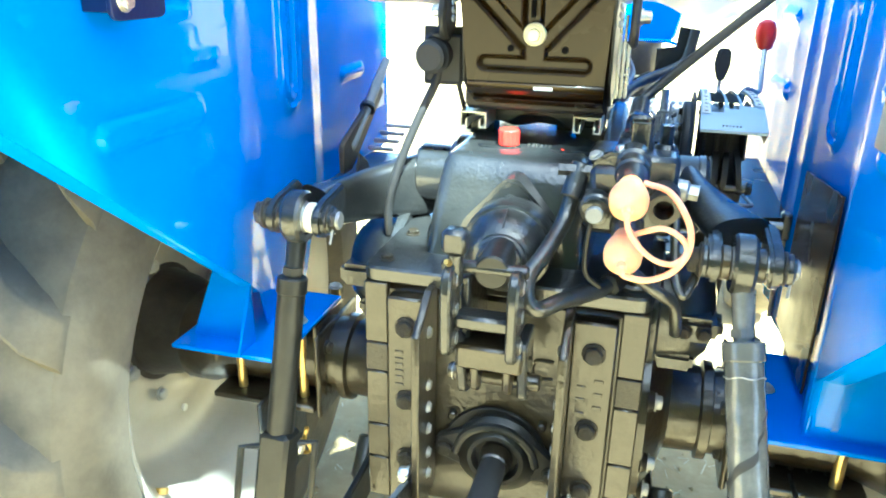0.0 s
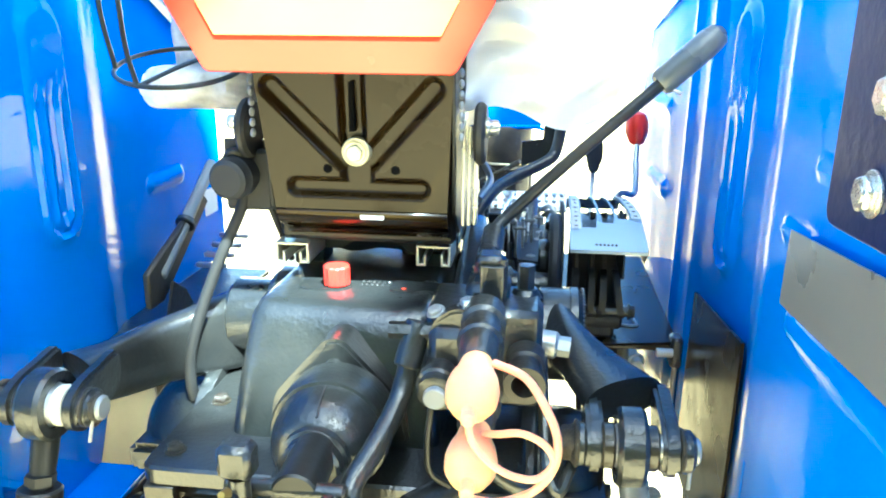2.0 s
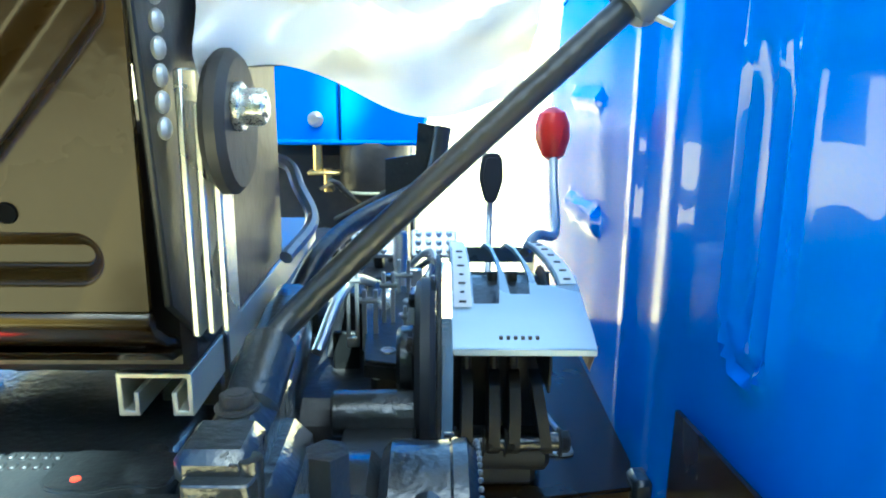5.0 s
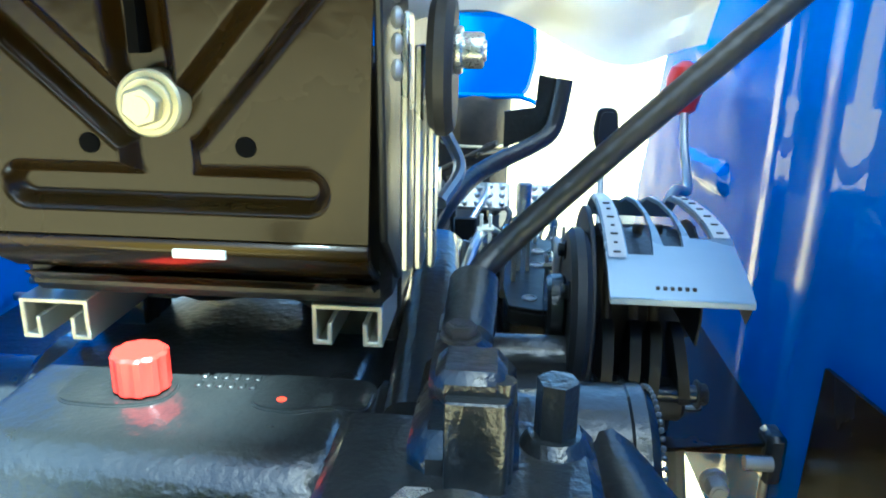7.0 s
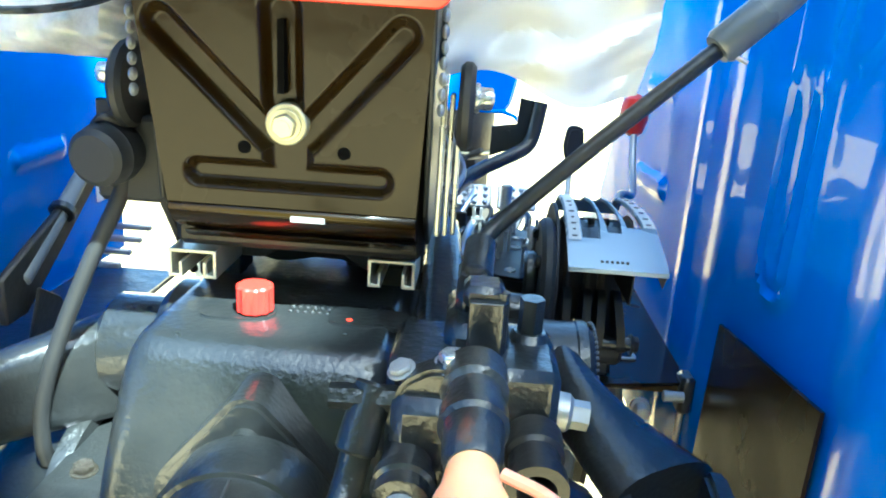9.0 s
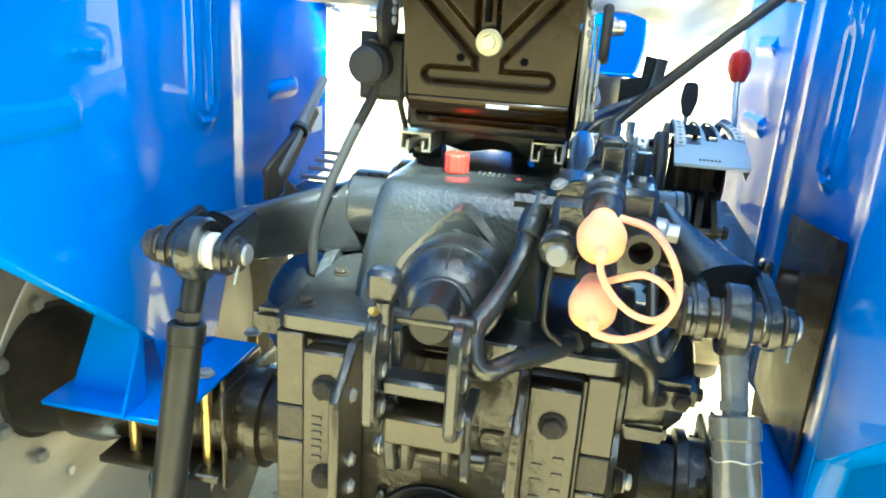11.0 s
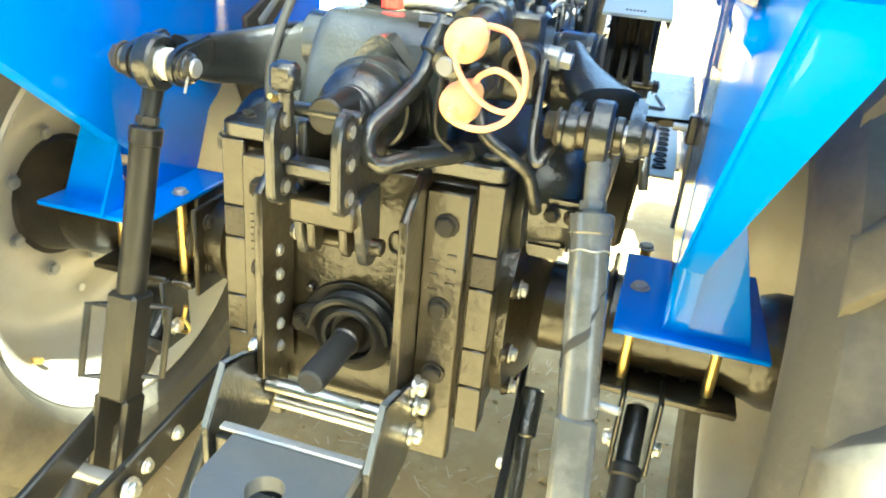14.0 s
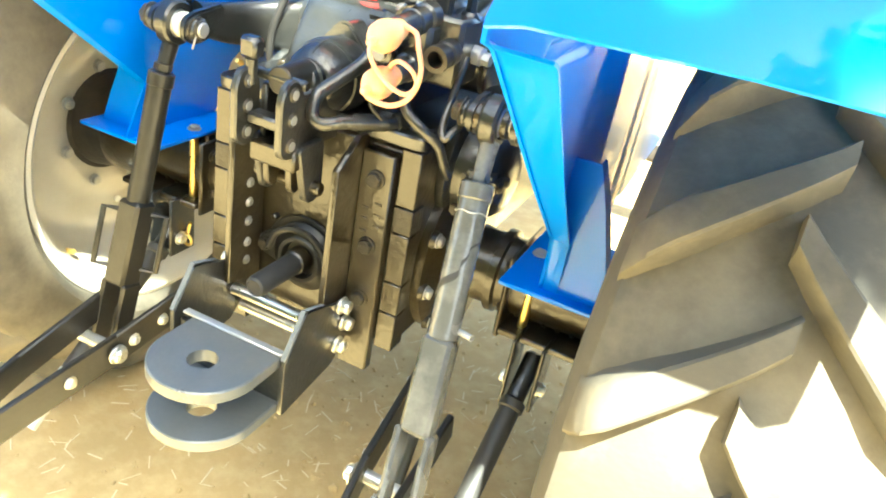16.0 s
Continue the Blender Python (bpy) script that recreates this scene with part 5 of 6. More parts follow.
part("socket_cap", Shape().lathe([(0.0, -0.034), (0.018, -0.034), (0.0225, -0.030), (0.0235, -0.02), (0.025, -0.018), (0.025, -0.006), (0.023, -0.004), (0.023, 0.02)], (-0.145, 0.185, 1.147), (0.12, 1, 0.05), 28), M_RUBBER, sock)
part("cap_hinge", Shape().tube([(-0.158, 0.175, 1.168), (-0.145, 0.165, 1.176), (-0.133, 0.175, 1.17)], 0.003, 8), M_RUBBER, sock)
part("cable", Shape().tube([(-0.142, 0.19, 1.125), (-0.15, 0.185, 1.10), (-0.172, 0.175, 1.05), (-0.197, 0.165, 0.985), (-0.212, 0.158, 0.93), (-0.214, 0.155, 0.892), (-0.214, 0.16, 0.87)], 0.0068, 12), M_RUBBER, sock)
part("stay_wire", Shape().cyl((-0.118, 0.20, 1.11), (-0.108, 0.24, 1.03), 0.004, n=8), M_RUBBER, sock)

# ---- hand levers ----
hb = group_part("hand_brake", tractor, (-0.38, 0.4, 0.9), "black hand brake lever with a grey rubber grip")
part("lever_bar", Shape().prism([(0.36, 0.90), (0.40, 0.90), (0.58, 1.02), (0.565, 1.035), (0.36, 0.955)], "x", -0.383, -0.372, 0.002), M_DARK, hb)
part("grip", Shape().cyl((-0.378, 0.50, 1.0), (-0.385, 0.635, 1.078), 0.0105, 0.009, edge=0.003), M_GRIP, hb, "light grey rubber grip")
part("grip_collar", Shape().cyl((-0.377, 0.495, 0.997), (-0.377, 0.505, 1.003), 0.0165, edge=0.002), M_BLACK, hb)
part("lever_shell", Shape().cyl((-0.376, 0.40, 0.94), (-0.378, 0.50, 1.0), 0.0095, edge=0.003), M_GRIP, hb)
part("ratchet", Shape().prism([(0.38, 0.87), (0.47, 0.87), (0.45, 0.905), (0.41, 0.93)], "x", -0.365, -0.36, 0.001), M_DARK, hb)
part("base_bracket", Shape().box((-0.43, 0.28, 0.862), (-0.30, 0.66, 0.872), 0.002), M_BLACK, hb)
for i in range(4):
    part("pedal_slat", Shape().box((-0.424 + i * 0.003, 0.615 + i * 0.030, 0.884 + i * 0.011), (-0.366 + i * 0.003, 0.624 + i * 0.030, 0.893 + i * 0.011), 0.002), M_STEEL, hb)

LX, LY, LZ = 0.323, 0.200, 1.259
lev = group_part("position_lever", tractor, (0.15, 0.12, 1.1), "long black steel lever with a rubber grip")
part("lever_rod", Shape().tube([(0.146, 0.150, 1.085), (0.150, 0.162, 1.098), (0.168, 0.174, 1.117), (0.235, 0.186, 1.180), (LX, LY, LZ)], 0.0068, 12), M_LEVER, lev)
part("grip", Shape().lathe([(0.012, 0.0), (0.0145, 0.004), (0.0145, 0.065), (0.0125, 0.078), (0.006, 0.084)], (LX - 0.006, LY - 0.001, LZ - 0.005), (0.131, 0.022, 0.121), 20), M_GREY, lev, "dark grey rubber grip")
part("cotter", Shape().cyl((LX, LY - 0.004, LZ - 0.006), (LX + 0.016, LY - 0.008, LZ - 0.013), 0.002, n=6), M_STEEL, lev)
lev2 = group_part("gear_lever", tractor, (0.09, 0.54, 1.0), "bent black steel gear lever")
part("lever_rod", Shape().tube([(0.088, 0.54, 1.0), (0.108, 0.58, 1.034), (0.14, 0.66, 1.054), (0.203, 0.72, 1.078), (0.222, 0.735, 1.090), (0.23, 0.742, 1.110), (0.237, 0.75, 1.153)], 0.0105, 14), M_LEVER, lev2)
part("lever_base", Shape().box((0.07, 0.50, 0.97), (0.125, 0.58, 1.004), 0.008), M_BLACK, lev2)
part("plate_bracket", Shape().prism([(0.165, 1.066), (0.215, 1.086), (0.236, 1.112), (0.240, 1.152), (0.206, 1.158), (0.203, 1.118), (0.165, 1.112)], "y", 0.757, 0.762).cyl((0.192, 0.756, 1.104), (0.192, 0.75, 1.104), 0.004, n=8).cyl((0.212, 0.756, 1.144), (0.212, 0.75, 1.144), 0.004, n=8), M_BLACK, lev2)

# ---- control quadrant and shelf ----
quad = group_part("control_quadrant", tractor, (0.29, 0.34, 0.98), "silver grey control quadrant plate with slots")
path = [(0.300, 1.041), (0.313, 1.049), (0.327, 1.057), (0.345, 1.066), (0.365, 1.0735), (0.39, 1.080), (0.415, 1.083), (0.44, 1.0815), (0.46, 1.073), (0.475, 1.058)]
us = [0, 0.165, 0.36, 0.46, 0.595, 0.69, 0.84, 1.0]
dense = []
for (a, b), (c, d) in zip(path, path[1:]):
    dense += [(a + (c - a) * t / 4, b + (d - b) * t / 4) for t in range(4)]
dense.append(path[-1])
def across(u, y):
    """The plate's breadth at y: straight on the inner side, drawn in towards the front on the outer side."""
    right = 0.338 - 0.004 * ease((y - 0.30) / 0.05) - 0.018 * ease((y - 0.35) / 0.1)
    return 0.240 + (right - 0.240) * u
verts, faces = [], []
for layer in (0, 1):
    for i, (y, z) in enumerate(dense):
        for u in us:
            swell = 0.012 * math.sin(math.pi * max(0.0, min(1.0, (i - 10) / 22))) * (1 if u in us[2:6] else 0)
            verts.append((across(u, y) + (0.25 * swell if u in (0.36, 0.595) else -0.25 * swell if u in (0.46, 0.69) else 0), y + 0.0015 * layer, z - 0.0035 * layer))
k, off = len(us), len(dense) * len(us)
def slot(i, j):
    return (9 + j) <= i < len(dense) - 5 and j in (1, 3, 5)
for i in range(len(dense) - 1):
    for j in range(k - 1):
        if not slot(i, j):
            a = i * k + j
            faces += [(a, a + 1, a + k + 1, a + k), (off + a, off + a + k, off + a + k + 1, off + a + 1)]
            for di, dj, e in ((-1, 0, (a, a + 1)), (1, 0, (a + k, a + k + 1)), (0, -1, (a, a + k)), (0, 1, (a + 1, a + k + 1))):
                ii, jj = i + di, j + dj
                if not (0 <= ii < len(dense) - 1 and 0 <= jj < k - 1) or slot(ii, jj):
                    faces.append((e[0], e[1], off + e[1], off + e[0]))
part("plate", Shape().add(verts, faces), M_PLATE, quad)
# added dark sheet that blocks the bright view through the slots
part("slot_backing", Shape().add([(x, y * 0.7 + 0.12, z - 0.022) for y, z in dense[8:] for x in (0.244, 0.312)], [(2 * i, 2 * i + 1, 2 * i + 3, 2 * i + 2) for i in range(len(dense) - 9)]), M_BLACK, quad, "dark sheet added under the slots")
part("plate_lip", Shape().box((0.240, 0.2985, 1.0365), (0.338, 0.3008, 1.0415), 0.0006), M_PLATE, quad)
part("lip_tab", Shape().prism([(0.325, 1.041), (0.339, 1.042), (0.334, 1.024)], "y", 0.302, 0.305), M_BLACK, quad)
for u0, u1, i0 in ((0.015, 0.150, 9), (0.855, 0.985, 14)):
    n = 31 - i0
    part("scale_strip", Shape().add([(across(u, y), y - 0.0006, z + 0.0013) for y, z in dense[i0:31] for u in (u0, u1)], [(2 * i, 2 * i + 1, 2 * i + 3, 2 * i + 2) for i in range(n - 1)]), M_WHITE, quad, "pale scale strip")
    for i in range(i0 + 1, i0 + 14, 2):
        y, z = dense[i]
        x = across((u0 + u1) / 2, y)
        w = 0.0026 if i % 4 else 0.0014
        part("scale_mark", Shape().box((x - w, y - 0.0010, z + 0.0006), (x + w, y + 0.0010, z + 0.0022)), M_DARK, quad)
for i in range(6):
    part("plate_mark", Shape().box((0.272 + i * 0.0050, 0.3068, 1.0450), (0.2745 + i * 0.0050, 0.3092, 1.0474)), M_DARK, quad)
sidep = arc(0.385, 1.005, 0.078, 180, 0, 18) + [(0.45, 0.93), (0.32, 0.93)]
part("side_plate", Shape().prism(sidep, "x", 0.229, 0.233, 0.001), M_RUBBER, quad)
part("quadrant_back", Shape().prism(arc(0.395, 1.012, 0.060, 180, 0, 14) + [(0.44, 0.99), (0.34, 0.99)], "x", 0.312, 0.314, 0.0006), M_RUBBER, quad)
part("friction_disc", Shape().cyl((0.214, 0.352, 1.012), (0.2285, 0.352, 1.012), 0.062, edge=0.004), M_RUBBER, quad)
part("disc_hub", Shape().cyl((0.2, 0.352, 1.012), (0.2145, 0.352, 1.012), 0.026, edge=0.003), M_BLACK, quad)
for i in range(5):
    w = 2 * math.pi * i / 5
    bolt((0.214, 0.352 + 0.044 * math.cos(w), 1.012 + 0.044 * math.sin(w)), (-1, 0, 0), 0.006, quad)
for i, x in enumerate((0.254, 0.276, 0.292, 0.318)):
    lean = 0.010 if i == 3 else 0.0
    part("link_plate", Shape().add(*loft([[(x + d + lean * (z - 0.93) / 0.06 * -1, y, z) for y, z in rounded([(0.368, 0.920), (0.364, 0.950), (0.376, 0.984), (0.394, 0.990), (0.412, 0.962), (0.408, 0.922)], 0.012)] for d in (-0.0045, 0.0045)])), M_RUBBER, quad)
    part("link_rod", Shape().cyl((x, 0.392, 0.975), (x - 0.002, 0.405, 1.066), 0.0042, n=10), M_DARK, quad)
# added dark sheet stands in for the shade behind the links
part("gap_backing", Shape().prism([(0.244, 0.90), (0.322, 0.90), (0.322, 1.04), (0.244, 1.05)], "y", 0.424, 0.427, 0.0006), M_RUBBER, quad, "dark sheet added behind the links to keep the gap dark")
part("pivot_bar", Shape().cyl((0.236, 0.374, 0.932), (0.334, 0.374, 0.932), 0.0075, n=16), M_BLACK, quad)
for x in (0.244, 0.266, 0.284, 0.328):
    bolt((x, 0.374, 0.932), (1, 0, 0), 0.0095, quad, "black")
part("pivot_block", Shape().cyl((0.250, 0.390, 0.918), (0.322, 0.390, 0.918), 0.018, edge=0.004).box((0.258, 0.378, 0.888), (0.312, 0.405, 0.918), 0.005), M_RUBBER, quad)
shelf = group_part("side_shelf", tractor, (0.32, 0.5, 0.88), "black steel shelf beside the gearbox")
part("shelf_plate", Shape().prism([(0.20, 0.34), (0.392, 0.378), (0.402, 0.42), (0.402, 0.80), (0.20, 0.80)], "z", 0.884, 0.888, 0.0008), M_SATIN, shelf)
part("shelf_lip", Shape().box((0.20, 0.384, 0.872), (0.40, 0.388, 0.886)), M_SATIN, shelf)
part("slot_ring", Shape().tube([(0.30, 0.44, 0.889), (0.345, 0.43, 0.889), (0.35, 0.45, 0.889), (0.335, 0.53, 0.889)], 0.0025, 8), M_STEEL, shelf)
bolt((0.34, 0.34, 0.875), (0, -1, 0), 0.009, shelf, "steel", 2.2)
part("end_hook", Shape().box((0.392, 0.372, 0.850), (0.409, 0.40, 0.896), 0.004).cyl((0.374, 0.362, 0.880), (0.392, 0.362, 0.880), 0.0055, n=12), M_BLACK, shelf)
part("hook_bolt", Shape().cyl((0.370, 0.360, 0.8795), (0.392, 0.360, 0.8795), 0.0062, n=12), M_STEEL, shelf)
part("shelf_bracket", Shape().prism([(0.262, 0.872), (0.345, 0.872), (0.325, 0.60), (0.285, 0.60)], "y", 0.50, 0.56, 0.01), M_DULL, shelf)
part("shelf_post", Shape().cyl((0.405, 0.40, 0.86), (0.405, 0.40, 0.70), 0.004, n=8).cyl((0.33, 0.44, 0.88), (0.345, 0.42, 0.75), 0.009, n=10).cyl((0.30, 0.46, 0.88), (0.28, 0.40, 0.72), 0.009, n=10), M_STEEL, shelf)

red = group_part("red_knob_lever", tractor, (0.34, 0.6, 1.0), "bent steel lever with a red knob")
part("lever_rod", Shape().tube([(0.305, 0.45, 1.070), (0.318, 0.475, 1.080), (0.342, 0.53, 1.067), (0.351, 0.57, 1.072), (0.354, 0.61, 1.10), (0.356, 0.64, 1.145)], 0.0045, 10), M_STEEL, red)
part("knob", Shape().lathe([(0.006, 0.0), (0.012, 0.004), (0.0185, 0.022), (0.0185, 0.038), (0.014, 0.05), (0.004, 0.056)], (0.356, 0.637, 1.128), (-0.05, 0.08, 1), 20), M_RED, red, "red plastic knob")
blk = group_part("black_knob_lever", tractor, (0.31, 0.8, 0.9), "steel lever with a black flat knob")
part("lever_rod", Shape().tube([(0.30, 0.80, 0.95), (0.304, 0.85, 1.02), (0.305, 0.85, 1.055)], 0.0045, 10), M_STEEL, blk)
part("knob", Shape().prism(rounded([(0.297, 1.042), (0.312, 1.042), (0.322, 1.075), (0.319, 1.110), (0.293, 1.110), (0.288, 1.075)], 0.010, 4), "y", 0.838, 0.862, 0.005, 2), M_RUBBER, blk, "black plastic knob")

# ---- front of the tractor: bonnet, steering box, pedals, platform ----
bonnet = group_part("bonnet", tractor, (0, 1.4, 1.1), "blue bonnet behind the dashboard")
part("side_panel", Shape().prism(rounded([(-0.22, 1.095), (0.205, 1.095), (0.22, 1.16), (0.20, 1.42), (0.12, 1.48), (-0.12, 1.48), (-0.22, 1.42)], 0.02), "y", 1.12, 2.1, 0.006), M_BLUE, bonnet)
part("panel_joint", Shape().box((0.062, 1.114, 1.10), (0.066, 1.124, 1.30)), M_NAVY, bonnet)
part("bottom_bead", Shape().cyl((-0.21, 1.118, 1.096), (0.20, 1.118, 1.096), 0.005, n=8).tube([(0.19, 1.118, 1.096), (0.215, 1.10, 1.09), (0.225, 1.09, 1.082)], 0.004, 8), M_BLUE, bonnet)
bolt((0.022, 1.12, 1.135), (0, -1, 0), 0.011, bonnet, "zinc")
steer = group_part("steering_box", tractor, (0.1, 1.2, 1.0), "dark steering box with brass fittings")
part("can", Shape().lathe([(0.055, 0.0), (0.062, 0.012), (0.062, 0.085), (0.058, 0.095)], (0.118, 1.17, 1.0), (0, 0, 1), 28), M_DARK, steer)
part("can_seam", Shape().ring((0.118, 1.17, 1.008), (0, 0, 1), 0.0625, 0.003, 28, 8), M_CREAM, steer)
part("brass_tap", Shape().cyl((0.022, 1.13, 1.095), (0.022, 1.13, 1.04), 0.008).cyl((0.04, 1.12, 1.05), (0.04, 1.12, 1.01), 0.007).box((0.005, 1.11, 1.04), (0.062, 1.14, 1.046), 0.002), M_BRASS, steer, "brass tap")
part("column", Shape().box((-0.12, 1.19, 0.78), (0.175, 1.42, 1.095), 0.03), M_CHASSIS, steer)
rnd = random.Random(4)
for i in range(9):
    x, z = rnd.uniform(-0.02, 0.20), rnd.uniform(0.93, 1.02)
    part("small_pipe", Shape().tube([(x, 1.13, z), (x + rnd.uniform(-0.05, 0.05), 1.08, z + rnd.uniform(-0.03, 0.03)), (x + rnd.uniform(-0.08, 0.08), 1.12, z - rnd.uniform(0.0, 0.06))], rnd.uniform(0.003, 0.007), 8), M_DARK, steer)
engine = part("engine_block", Shape().box((-0.17, 1.45, 0.55), (0.17, 2.1, 1.05), 0.03), M_CHASSIS, tractor, "dark engine block")
part("side_cover", Shape().box((0.171, 1.5, 0.62), (0.182, 2.0, 0.95), 0.004), M_CHASSIS, engine)
for s in (-1, 1):
    flo = group_part("platform", tractor, (s * 0.3, 0.9, 0.72), "grey steel foot platform with round holes")
    a, b = sorted((s * 0.15, s * 0.40))
    part("floor_plate", Shape().box((a, 0.62, 0.714), (b, 1.25, 0.72), 0.001), M_FLOOR, flo)
    hole = mesh_of("floor_hole", Shape().lathe([(0.0, 0.0006), (0.0105, 0.0006), (0.012, 0.0032), (0.0145, 0.0004)], (0, 0, 0), (0, 0, 1), 14), M_DARK)
    for i in range(5):
        for j in range(12):
            ob = new("floor_hole", hole)
            ob.parent = flo
            ob.matrix_world = pose(s * (0.175 + i * 0.048), 0.68 + j * 0.046, 0.7205)
ped = group_part("brake_pedals", tractor, (0.18, 0.95, 0.8), "pair of perforated steel brake pedals")
for x0, x1 in ((0.098, 0.180), (0.190, 0.262)):
    part("pedal_pad", Shape().box((x0, -0.004, -0.024), (x1, 0.004, 0.024), 0.003, Matrix.Translation((0, 0.95, 0.957)) @ Matrix.Rotation(radians(-40), 4, "X")), M_STEEL, ped)
    for i in range(4):
        for j in range(3):
            p = Matrix.Translation((0, 0.95, 0.957)) @ Matrix.Rotation(radians(-40), 4, "X") @ Vector((x0 + 0.012 + i * (x1 - x0 - 0.024) / 3, -0.005, -0.015 + j * 0.015))
            part("stud", Shape().ball(p, 0.005, n=8), M_ZINC, ped)
    part("pedal_arm", Shape().tube([((x0 + x1) / 2, 0.955, 0.94), ((x0 + x1) / 2, 1.0, 0.86), ((x0 + x1) / 2 - 0.02, 1.12, 0.74)], 0.009, 8), M_DARK, ped)
gear = group_part("gear_links", tractor, (0.2, 0.6, 0.85), "dark linkage rods and brackets beside the gearbox")
part("bracket_plate", Shape().box((0.165, 0.24, 0.975), (0.215, 0.34, 0.982), 0.002), M_DULL, gear)
part("perforated_bracket", Shape().prism(rounded([(0.172, 0.380), (0.201, 0.372), (0.206, 0.43), (0.222, 0.468), (0.221, 0.572), (0.155, 0.60)], 0.005), "z", 0.996, 1.0, 0.0006).prism([(0.172, 0.378), (0.203, 0.370), (0.203, 0.374), (0.172, 0.382)], "z", 0.986, 0.996), M_DULL, gear, "black bracket plate with holes")
for x, y in ((0.203, 0.530), (0.200, 0.487), (0.190, 0.398)):
    part("bracket_hole", Shape().ring((x, y, 1.0005), (0, 0, 1), 0.0055, 0.0012, 20, 6).cyl((x, y, 0.9995), (x, y, 1.0004), 0.005, n=16), M_STEEL, gear)
part("lever_support", Shape().add(*loft([[(x, y, z) for x, z in rounded([(cx - w, z0 - 0.05), (cx + w, z0 - 0.05), (cx + w, z0), (cx - w * 0.8, z0)], 0.014, 5)]
                                         for y, cx, z0, w in ((0.175, 0.121, 1.022, 0.024), (0.23, 0.119, 1.030, 0.024), (0.30, 0.116, 1.043, 0.022), (0.36, 0.114, 1.055, 0.019), (0.395, 0.113, 1.058, 0.017), (0.405, 0.112, 1.05, 0.013))])), M_COVER, gear, "black cast lever support")
part("bracket_block", Shape().box((0.17, 0.45, 0.90), (0.22, 0.60, 0.98), 0.006), M_DARK, gear)
part("link_rod", Shape().cyl((0.18, 0.40, 0.98), (0.20, 0.80, 0.93), 0.006).cyl((0.215, 0.42, 1.0), (0.24, 0.85, 0.95), 0.005).cyl((0.19, 0.62, 0.95), (0.19, 0.62, 1.05), 0.008), M_ZINC, gear)

part("gearbox_top", Shape().box((-0.13, 0.47, 0.835), (0.185, 1.12, 0.915), 0.02).box((-0.08, 0.52, 0.91), (0.09, 0.95, 0.985), 0.015), M_CHASSIS, gear)
part("control_box", Shape().box((0.115, 0.61, 0.90), (0.212, 0.66, 0.968), 0.006).box((0.13, 0.60, 0.96), (0.165, 0.63, 0.985), 0.003), M_CHASSIS, gear)
rnd = random.Random(9)
for i in range(16):
    x, y, z = rnd.uniform(0.11, 0.235), rnd.uniform(0.56, 0.98), rnd.uniform(0.91, 0.96)
    bits = Shape()
    if i % 3 == 0:
        bits.box((x - 0.014, y - 0.004, z - 0.03), (x + 0.014, y + 0.004, z + rnd.uniform(0.02, 0.06)), 0.002)
    elif i % 3 == 1:
        bits.cyl((x, y, z - 0.03), (x + rnd.uniform(-0.02, 0.02), y + 0.01, z + rnd.uniform(0.03, 0.08)), 0.005, n=10)
    else:
        bits.tube([(x, y, z), (x + 0.02, y + 0.05, z + 0.03), (x + 0.01, y + 0.14, z + 0.02), (x - 0.02, y + 0.2, z - 0.02)], 0.0045, 8)
    part("linkage_rod" if i % 3 else "linkage_tab", bits, (M_DULL, M_STEEL, M_DULL, M_ZINC)[i % 4], gear)

# bright links, forks and springs between the seat and the quadrant
for x, y, z, h, w in ((0.172, 0.44, 0.99, 0.050, 0.007), (0.186, 0.47, 0.985, 0.062, 0.006), (0.207, 0.41, 0.99, 0.045, 0.005), (0.150, 0.50, 0.97, 0.075, 0.006), (0.222, 0.52, 0.96, 0.070, 0.006), (0.196, 0.56, 0.95, 0.085, 0.007)):
    part("link_fork", Shape().box((x - w, y - 0.002, z), (x - w * 0.4, y + 0.002, z + h), 0.0008).box((x + w * 0.4, y - 0.002, z), (x + w, y + 0.002, z + h), 0.0008).box((x - w, y - 0.003, z - 0.006), (x + w, y + 0.003, z + 0.004), 0.001).cyl((x - w * 1.3, y, z + h * 0.8), (x + w * 1.3, y, z + h * 0.8), 0.003, n=8), M_STEEL, gear)
for x, y, z in ((0.180, 0.50, 1.005), (0.214, 0.46, 1.0)):
    part("return_spring", Shape().tube([(x + 0.005 * math.cos(i * 1.05), y + i * 0.0011, z + 0.005 * math.sin(i * 1.05)) for i in range(60)], 0.0011, 6, 2), M_ZINC, gear)
part("shift_rod", Shape().tube([(0.128, 0.42, 0.99), (0.140, 0.47, 1.02), (0.150, 0.53, 1.022), (0.165, 0.62, 0.99)], 0.0048, 10), M_ZINC, gear)
part("shift_rod", Shape().tube([(0.205, 0.36, 1.0), (0.21, 0.39, 1.035), (0.212, 0.42, 1.045), (0.215, 0.48, 1.02)], 0.0035, 8), M_STEEL, gear)

# front wheels, far ahead under the bonnet
for s in (-1, 1):
    fw = group_part("front_wheel", tractor, (s * 0.6, 2.1, 0.36), "front wheel with a dusty tyre")
    c = (s * 0.62, 2.05, G + 0.34)
    part("tyre", Shape().lathe([(0.22, -0.07), (0.26, -0.085), (0.31, -0.08), (0.335, -0.05), (0.34, 0.0), (0.335, 0.05), (0.31, 0.08), (0.26, 0.085), (0.22, 0.07)], c, (1, 0, 0), 48, closed=True), M_TYRE, fw)
    part("rim", Shape().lathe([(0.0, 0.02), (0.09, 0.02), (0.12, -0.02), (0.2, -0.03), (0.222, -0.07), (0.23, -0.07), (0.225, 0.06), (0.0, 0.05)], c, (s, 0, 0), 36), M_RIM, fw)
part("front_axle", Shape().box((-0.56, 2.0, 0.33), (0.56, 2.1, 0.43), 0.02), M_CHASSIS, tractor, "black front axle beam")

